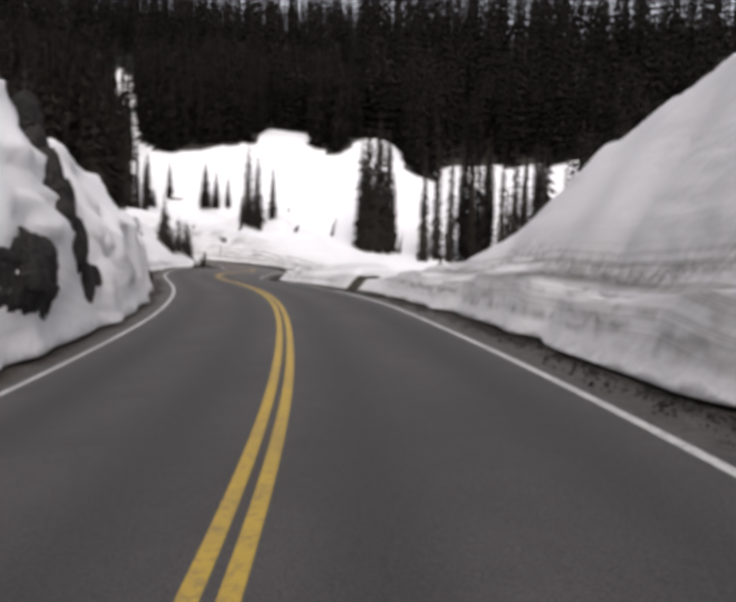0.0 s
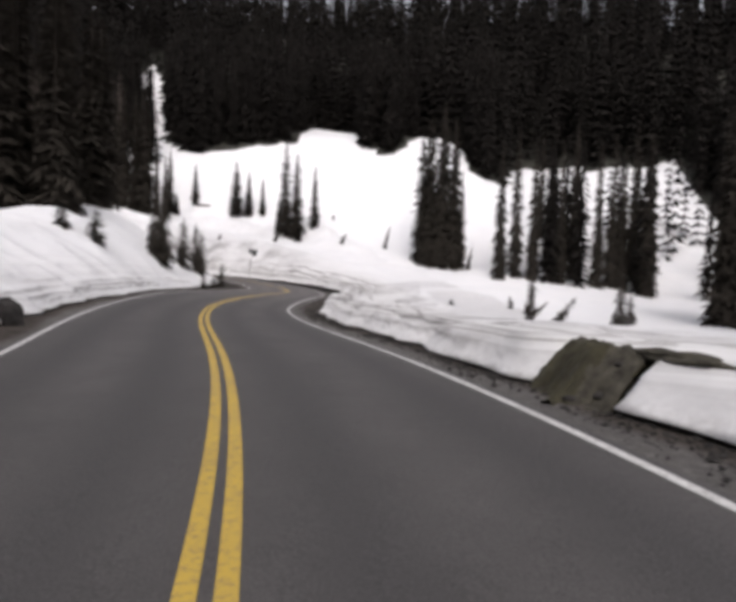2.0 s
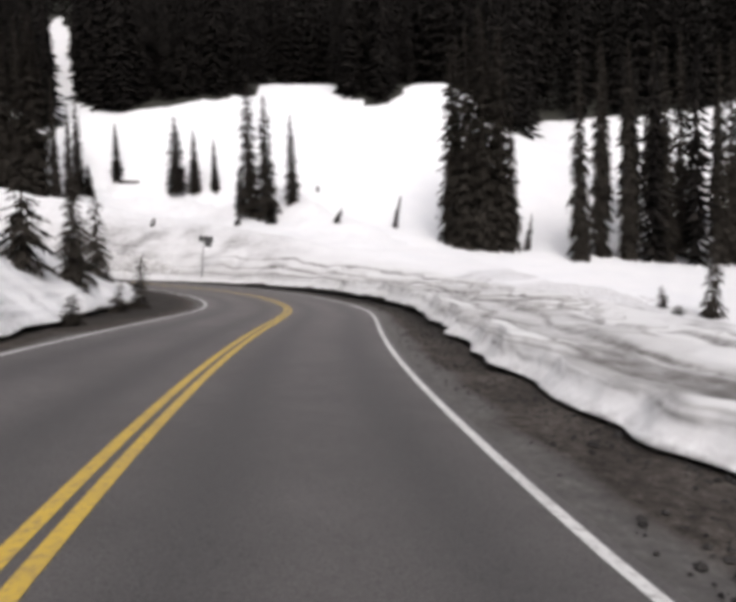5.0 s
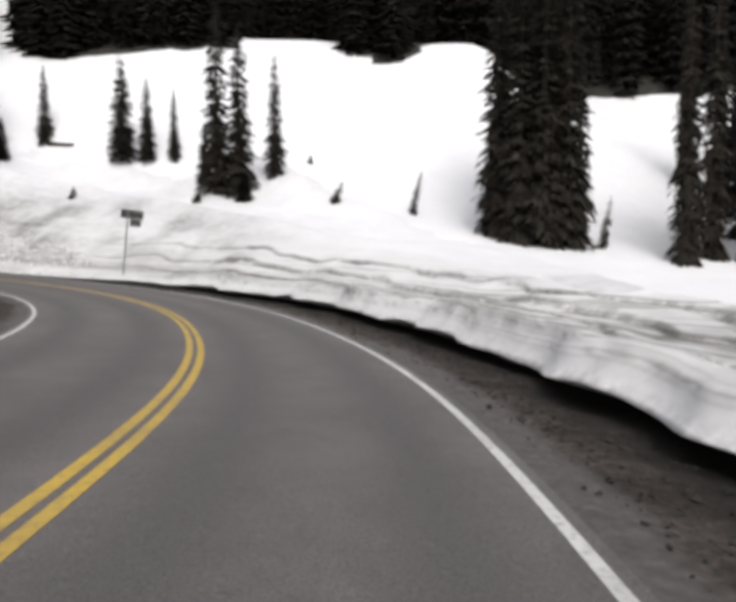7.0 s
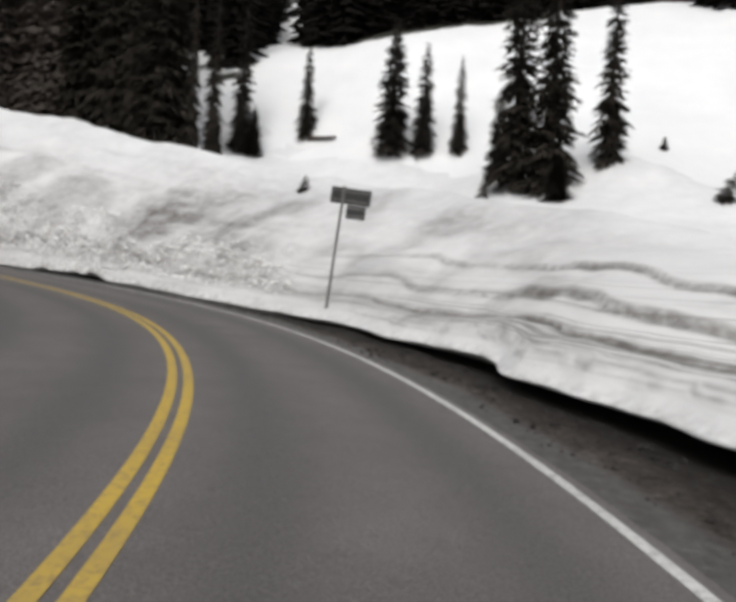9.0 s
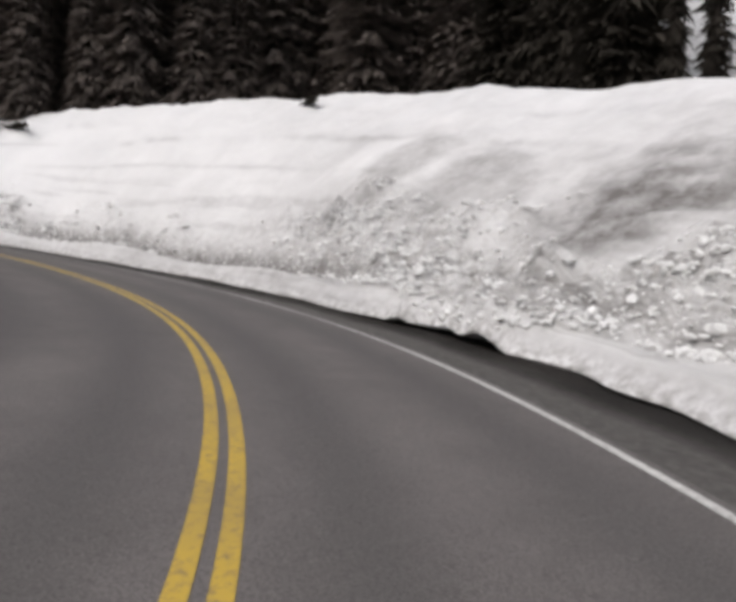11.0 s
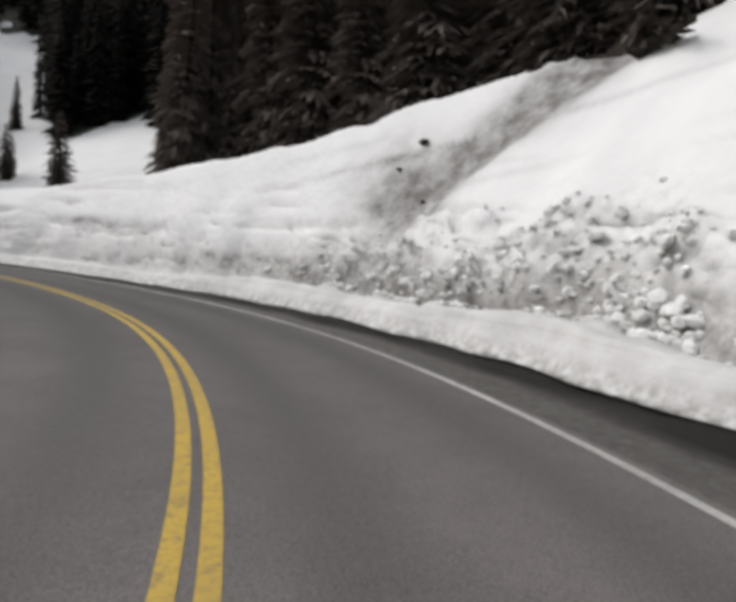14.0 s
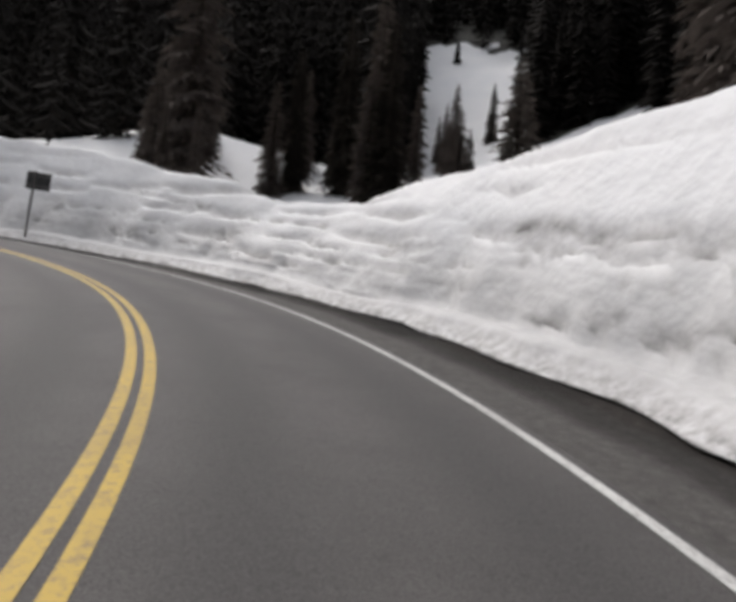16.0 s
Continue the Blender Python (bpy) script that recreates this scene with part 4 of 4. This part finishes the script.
# ---- small things ----
def lump(rng, name, size, mat, sub=2, rough=0.28, squash=(1, 1, 1)):
    """An uneven rounded body, size across."""
    bm = bmesh.new()
    bmesh.ops.create_icosphere(bm, subdivisions=sub, radius=0.5)
    o = Vector(rng.uniform(0, 50, 3))
    for v in bm.verts:
        k = 1 + rough * 2 * noise.noise(v.co * 2.2 + o) + rough * noise.noise(v.co * 5.5 + o)
        v.co = Vector((v.co.x * squash[0], v.co.y * squash[1], v.co.z * squash[2])) * size * k
    me = bpy.data.meshes.new(name)
    bm.to_mesh(me)
    bm.free()
    me.polygons.foreach_set("use_smooth", np.full(len(me.polygons), True))
    me.materials.append(mat)
    return me


SMALL = np.random.default_rng(21)


def set_down(name, me, s, side, up, turn, label, category, group=""):
    x, y = along(s, side)
    ob = new(name, me)
    z = float(ground_height(np.array([x]), np.array([y]), np.array([float(s)]), np.array([float(side)]))[0])
    ob.matrix_world = Matrix.Translation((x, y, z + up)) @ Matrix.Rotation(float(np.interp(s, S, TURN)) + turn, 4, "Z")
    return tagged(ob, label, category, group)


def crag(rng, name, size, mat, squash):
    """Broken rock: flat facets, cracks and small ledges."""
    bm = bmesh.new()
    bmesh.ops.create_icosphere(bm, subdivisions=5, radius=0.5)
    o = Vector(rng.uniform(0, 50, 3))
    for v in bm.verts:
        p = Vector((v.co.x * squash[0], v.co.y * squash[1], v.co.z * squash[2])) * size
        ribs = abs(noise.noise(Vector((p.x * 3, p.y * 3.4, p.z * 0.7)) + o))
        steps = noise.noise(Vector((p.x * 0.8, p.y * 0.8, round(p.z * 3.5) * 0.9)) + o)
        k = 1.0 + 0.32 * noise.noise(p * 1.1 + o) - 0.28 * ribs + 0.14 * steps + 0.06 * noise.noise(p * 9 + o)
        v.co = p * k
    me = bpy.data.meshes.new(name)
    bm.to_mesh(me)
    bm.free()
    me.materials.append(mat)
    return me


# bare rock in the cut on the left of the first straight
set_down("rock_outcrop", crag(SMALL, "rock_outcrop", 1.0, ROCK, (0.8, 3.0, 1.9)), -11.6, -4.7, -0.75, 0.0, "dark bare rock face showing in the snow cut", "rock", "rocks in the cut")
for s, side, up, size in ((-7.4, -6.1, -0.05, 1.1), (-7.8, -5.7, -0.1, 1.2), (-8.2, -5.35, -0.12, 1.25), (-8.4, -5.05, -0.2, 1.2), (-8.1, -4.85, -0.35, 1.1), (-7.4, -4.75, -0.5, 0.9), (-6.8, -4.7, -0.6, 0.7)):
    set_down("rock_outcrop", crag(SMALL, "rock_outcrop", size, ROCK, (0.6, 0.9, 1.3)), s, side, up, 0.3, "dark rock rib running down the snow cut", "rock", "rocks in the cut")

# mossy earth bank where the snow has broken away
def earth_bank():
    """A steep mossy slope from the shoulder up to the turf behind the snow."""
    ss, uu = np.meshgrid(np.linspace(4.55, 6.5, 60), np.linspace(-0.2, 1.3, 44), indexing="ij")
    side = 3.98 + 0.98 * uu + 0.20 * np.abs(ss - 5.4) * (1 - uu)
    ss = ss + 0.35 * uu
    x, y = along(ss, side)
    up = 0.70 * ease(-0.05, 0.95, uu) * (1 - 0.3 * np.abs((ss - 0.35 * uu - 5.5) / 1.05) ** 3)
    z = road_height(ss, side) - 0.05 + up + 0.07 * wave(x, y, 0.45, 1.1) + 0.04 * wave(x, y, 0.17, 2.3) - 0.4 * ease(1.1, 1.3, uu)
    bank = tagged(sheet("earth_bank", x, y, z, EARTH), "mossy brown earth slope laid bare between the snow", "earth")
    # moss grows on the lower and farther part
    grown = ease(4.95, 5.35, ss - 0.35 * uu) + 0.5 * wave(x, y, 0.5, 3.1) + 0.3 * wave(x, y, 0.17, 0.7) - 0.5 * ease(0.75, 1.0, uu)
    moss = tagged(sheet("moss", x, y, z - 0.05 + 0.065 * ease(0.25, 0.6, grown) + 0.012 * wave(x, y, 0.09, 1.9), LICHEN), "brownish green moss")
    moss.parent = bank
    for ds, up_slope, size in ((4.9, 0.35, 0.13), (5.2, 0.12, 0.17), (5.7, 0.05, 0.12), (4.85, 0.7, 0.10), (6.1, 0.15, 0.10), (5.35, 0.85, 0.12)):
        i, j = int((ds - 4.55) / 1.95 * 59), int((up_slope + 0.2) / 1.5 * 43)
        stone = new("stone", lump(SMALL, "stone", size, ROCK, 2, 0.25, (1.2, 0.9, 0.7)))
        stone.matrix_world = pose(float(x[i, j]), float(y[i, j]), float(z[i, j]) + 0.01, 0, 0, ds * 70)
        stone.parent = bank
    return bank


earth_bank()
set_down("earth_ledge", lump(SMALL, "earth_ledge", 1.0, EARTH, 4, 0.35, (0.34, 1.7, 0.2)), 4.4, 5.0, 0.03, 0.1, "dark wet earth ledge along the broken snow", "earth")
# the cut on the left ends at a dark rock
set_down("rock_outcrop", crag(SMALL, "rock_outcrop", 1.0, ROCK, (0.9, 0.8, 1.7)), 15.9, -4.75, -0.2, 0.2, "dark rock at the end of the snow cut", "rock", "rocks in the cut")


# ---- signs seen from behind ----
def sheet_box(bm, cx, cy, cz, wx, wy, wz, bevel=0.01):
    r = bmesh.ops.create_cube(bm, size=1.0, matrix=Matrix.Translation((cx, cy, cz)) @ Matrix.Diagonal((wx, wy, wz, 1)))
    edges = list({e for v in r["verts"] for e in v.link_edges})
    bmesh.ops.bevel(bm, geom=edges, offset=bevel, segments=2, affect="EDGES")


def road_sign(s, side, face, post_h, panels, lean, label):
    x, y = along(s, side)
    z = float(ground_height(np.array([x]), np.array([y]), np.array([float(s)]), np.array([float(side)]))[0])
    root = new("road_sign")
    root.matrix_world = Matrix.Translation((x, y, z - 0.4)) @ pose(0, 0, 0, 0, 0, face) @ pose(0, 0, 0, 0, lean, 0)
    bm = bmesh.new()
    for off in (-0.03, 0.03):
        sheet_box(bm, off, 0, post_h / 2 + 0.2, 0.014, 0.06, post_h + 0.4, 0.004)
    sheet_box(bm, 0, 0.028, post_h / 2 + 0.2, 0.074, 0.012, post_h + 0.4, 0.004)
    part("post", bm, STEEL, root, "thin steel sign post")
    for px, pz, w, h in panels:
        bm = bmesh.new()
        sheet_box(bm, px, 0.055, pz, w, 0.02, h, 0.006)
        pl = part("panel", bm, SIGNBACK, root, "dark dull back of a sign panel")
        bm = bmesh.new()
        for dz in (-0.28 * h, 0.28 * h):
            sheet_box(bm, px, 0.036, pz + dz, w * 0.9, 0.02, 0.035, 0.004)
        part("bracket", bm, STEEL, pl)
    return tagged(root, label, "road sign", "road signs")


road_sign(86.6, 5.5, 20, 3.7, ((0.22, 3.82, 1.15, 0.46), (0.42, 3.38, 0.55, 0.38)), 5, "leaning road sign on a thin post in the snowbank")
road_sign(161.8, 5.4, 150, 2.75, ((0.15, 2.75, 1.0, 0.72),), 4, "dark road sign on a thin post beside the bend")


# ---- fallen branches and stones on the snow ----
def branch_mesh(rng, length, twigs):
    pts, faces = [], []
    for k in range(twigs):
        u = rng.uniform(-0.5, 0.5)
        o = Vector((u * length, rng.normal(0, 0.05), rng.uniform(0.0, 0.12)))
        a = rng.uniform(0, 6.28)
        d = Vector((math.cos(a) * 1.2, math.sin(a), rng.uniform(-0.2, 0.5))) * rng.uniform(0.15, 0.45)
        w = Vector((-d.y, d.x, 0)) * 0.25
        b = len(pts)
        pts += [tuple(o), tuple(o + d * 0.5 + w), tuple(o + d), tuple(o + d * 0.5 - w + Vector((0, 0, 0.03)))]
        faces += [(b, b + 1, b + 2), (b, b + 2, b + 3)]
    n = 8
    b = len(pts)
    for u in (-0.5, -0.2, 0.15, 0.5):
        for i in range(n):
            a = 6.283 * i / n
            q = 0.10 * (1 - 0.6 * (u + 0.5))
            pts.append((u * length, q * math.cos(a), 0.08 + q * math.sin(a)))
    for j in range(3):
        faces += [(b + j * n + i, b + j * n + (i + 1) % n, b + (j + 1) * n + (i + 1) % n, b + (j + 1) * n + i) for i in range(n)]
    return mesh_from("fallen_branch", pts, faces, NEEDLES)


for s, side, length, turn in ((125.5, 10.2, 2.0, 1.2), (113.6, 14.2, 1.3, 1.1)):
    set_down("fallen_branch", branch_mesh(SMALL, length, 140), s, side, 0.16, turn, "dark fallen fir branch lying on the snow crest", "branch", "fallen branches")
# a dead trunk, plastered with snow, leans at the head of the gully; another lies under the spires
def log_mesh(rng, name, length, r, mat):
    pts, faces, n = [], [], 10
    for u in np.linspace(0, 1, 9):
        for i in range(n):
            a = 6.283 * i / n
            q = r * (1 - 0.55 * u) * rng.uniform(0.85, 1.15)
            pts.append((u * length, q * math.cos(a) + 0.06 * math.sin(u * 7), q * math.sin(a) + 0.04 * math.sin(u * 5 + 1)))
    for j in range(8):
        faces += [(j * n + i, j * n + (i + 1) % n, (j + 1) * n + (i + 1) % n, (j + 1) * n + i) for i in range(n)]
    faces += [tuple(range(n))[::-1], tuple(8 * n + i for i in range(n))]
    return mesh_from(name, pts, faces, mat, True)


def lay_log(x, y, length, r, mat, up, turn, tilt, label):
    ob = new("fallen_log", log_mesh(SMALL, "fallen_log", length, r, mat))
    z = float(ground_height(np.array([x]), np.array([y]))[0])
    ob.matrix_world = Matrix.Translation((x, y, z + up)) @ Matrix.Rotation(turn, 4, "Z") @ Matrix.Rotation(-tilt, 4, "Y")
    return tagged(ob, label, "log", "fallen logs")


lay_log(-124.0, 14.0, 6.0, 0.35, SNOW, 0.5, 2.4, 0.75, "dead leaning trunk plastered white with snow")
lay_log(-33.8, 112.7, 2.6, 0.22, BARK, 0.1, -0.25, -0.03, "dark fallen trunk half sunk in the snow")
for s, side, size in ((130.2, 8.6, 0.30), (130.6, 8.1, 0.18), (129.6, 7.9, 0.16)):
    set_down("stone", lump(SMALL, "stone", size, ROCK, 2, 0.25, (1.3, 0.9, 0.6)), s, side, 0.05, 0.4, "small dark stone half sunk in dirty snow", "stone", "stones on the slide")


# ---- clods of slid and ploughed snow ----
def clods():
    rng = np.random.default_rng(8)
    bm = bmesh.new()
    bmesh.ops.create_icosphere(bm, subdivisions=1, radius=0.5)
    base = np.array([v.co for v in bm.verts])
    tri = np.array([[v.index for v in f.verts] for f in bm.faces])
    bm.free()
    n = 70000
    s = rng.uniform(87, 150, n)
    foot, cut, crest, dist = bank_parts(s, 5 + 0 * s)
    side = foot + np.interp(s, [95, 97.5, 99.5, 104], [0.9, 0.1, 0.1, 1.0]) + rng.uniform(0, 1, n) ** 1.5 * 6.0
    x, y = along(s, side)
    z = ground_height(x, y, s, side)
    hgt = z - road_height(s, side)
    keep = rng.uniform(0, 1, n) < DEBRIS(s, hgt, crest) ** 2.5 * shelf(s, side - foot) ** 0.5 * (0.65 + 0.45 * wave(x, y, 4, 0.3))
    s, side = s[keep], side[keep]
    x, y = along(s, side)
    z = ground_height(x, y, s, side)
    z = z + heaps(x, y) * DEBRIS(s, z - road_height(s, side), bank_parts(s, side)[2]) * shelf(s, side - bank_parts(s, side)[0])
    size = np.clip(rng.lognormal(-2.45, 0.5, len(s)), 0.04, 0.26) * np.interp(s, [110, 122], [1, 1.35])
    k = len(base)
    pts = np.empty((len(s), k, 3))
    for i in range(len(s)):
        q = base * rng.uniform(0.65, 1.25, (k, 1)) * np.array([rng.uniform(0.8, 1.4), rng.uniform(0.7, 1.1), rng.uniform(0.5, 0.85)]) * size[i]
        a = rng.uniform(0, 6.28)
        pts[i, :, 0] = x[i] + q[:, 0] * math.cos(a) - q[:, 1] * math.sin(a)
        pts[i, :, 1] = y[i] + q[:, 0] * math.sin(a) + q[:, 1] * math.cos(a)
        pts[i, :, 2] = z[i] + 0.22 * size[i] + q[:, 2]
    faces = (tri[None] + (np.arange(len(s)) * k)[:, None, None]).reshape(-1, 3)
    return tagged(new("snow_clods", mesh_from("snow_clods", pts.reshape(-1, 3).tolist(), faces.tolist(), CLOD)), "broken clods of grey-white snow on the bank", "snow", "", "stuff")


clods()


# ---- loose stones on the shoulder ----
def scatter(name, count, mat, seed, spans, low, high, sides, label, category):
    """Small angular pieces lying on the shoulder, joined into one mesh."""
    rng = np.random.default_rng(seed)
    base = np.array([(1, 0, 0), (-1, 0, 0), (0, 1, 0), (0, -1, 0), (0, 0, 1), (0, 0, -0.6)], float)
    tri = np.array([(0, 2, 4), (2, 1, 4), (1, 3, 4), (3, 0, 4), (2, 0, 5), (1, 2, 5), (3, 1, 5), (0, 3, 5)])
    s = rng.uniform(spans[0], spans[1], count)
    foot = bank_parts(s, 5 + 0 * s)[0]
    side = sides + (foot - sides) * np.sqrt(rng.uniform(0, 1, count))
    x, y = along(s, side)
    z = road_height(s, side) - 0.02
    size = np.clip(rng.lognormal(math.log(low), 0.5, count), low * 0.5, high)
    q = base[None] * rng.uniform(0.5, 1.2, (count, 6, 1)) * size[:, None, None]
    a = rng.uniform(0, 6.283, count)[:, None]
    pts = np.stack([x[:, None] + q[:, :, 0] * np.cos(a) - q[:, :, 1] * np.sin(a), y[:, None] + q[:, :, 0] * np.sin(a) + q[:, :, 1] * np.cos(a), z[:, None] + q[:, :, 2] * 0.7], -1)
    faces = (tri[None] + (np.arange(count) * 6)[:, None, None]).reshape(-1, 3)
    return tagged(new(name, mesh_from(name, pts.reshape(-1, 3).tolist(), faces.tolist(), mat)), label, category, "", "stuff")


scatter("loose_gravel", 9000, ROCK, 41, (-26, 90), 0.022, 0.07, 3.6, "loose dark gravel on the road shoulder", "gravel")
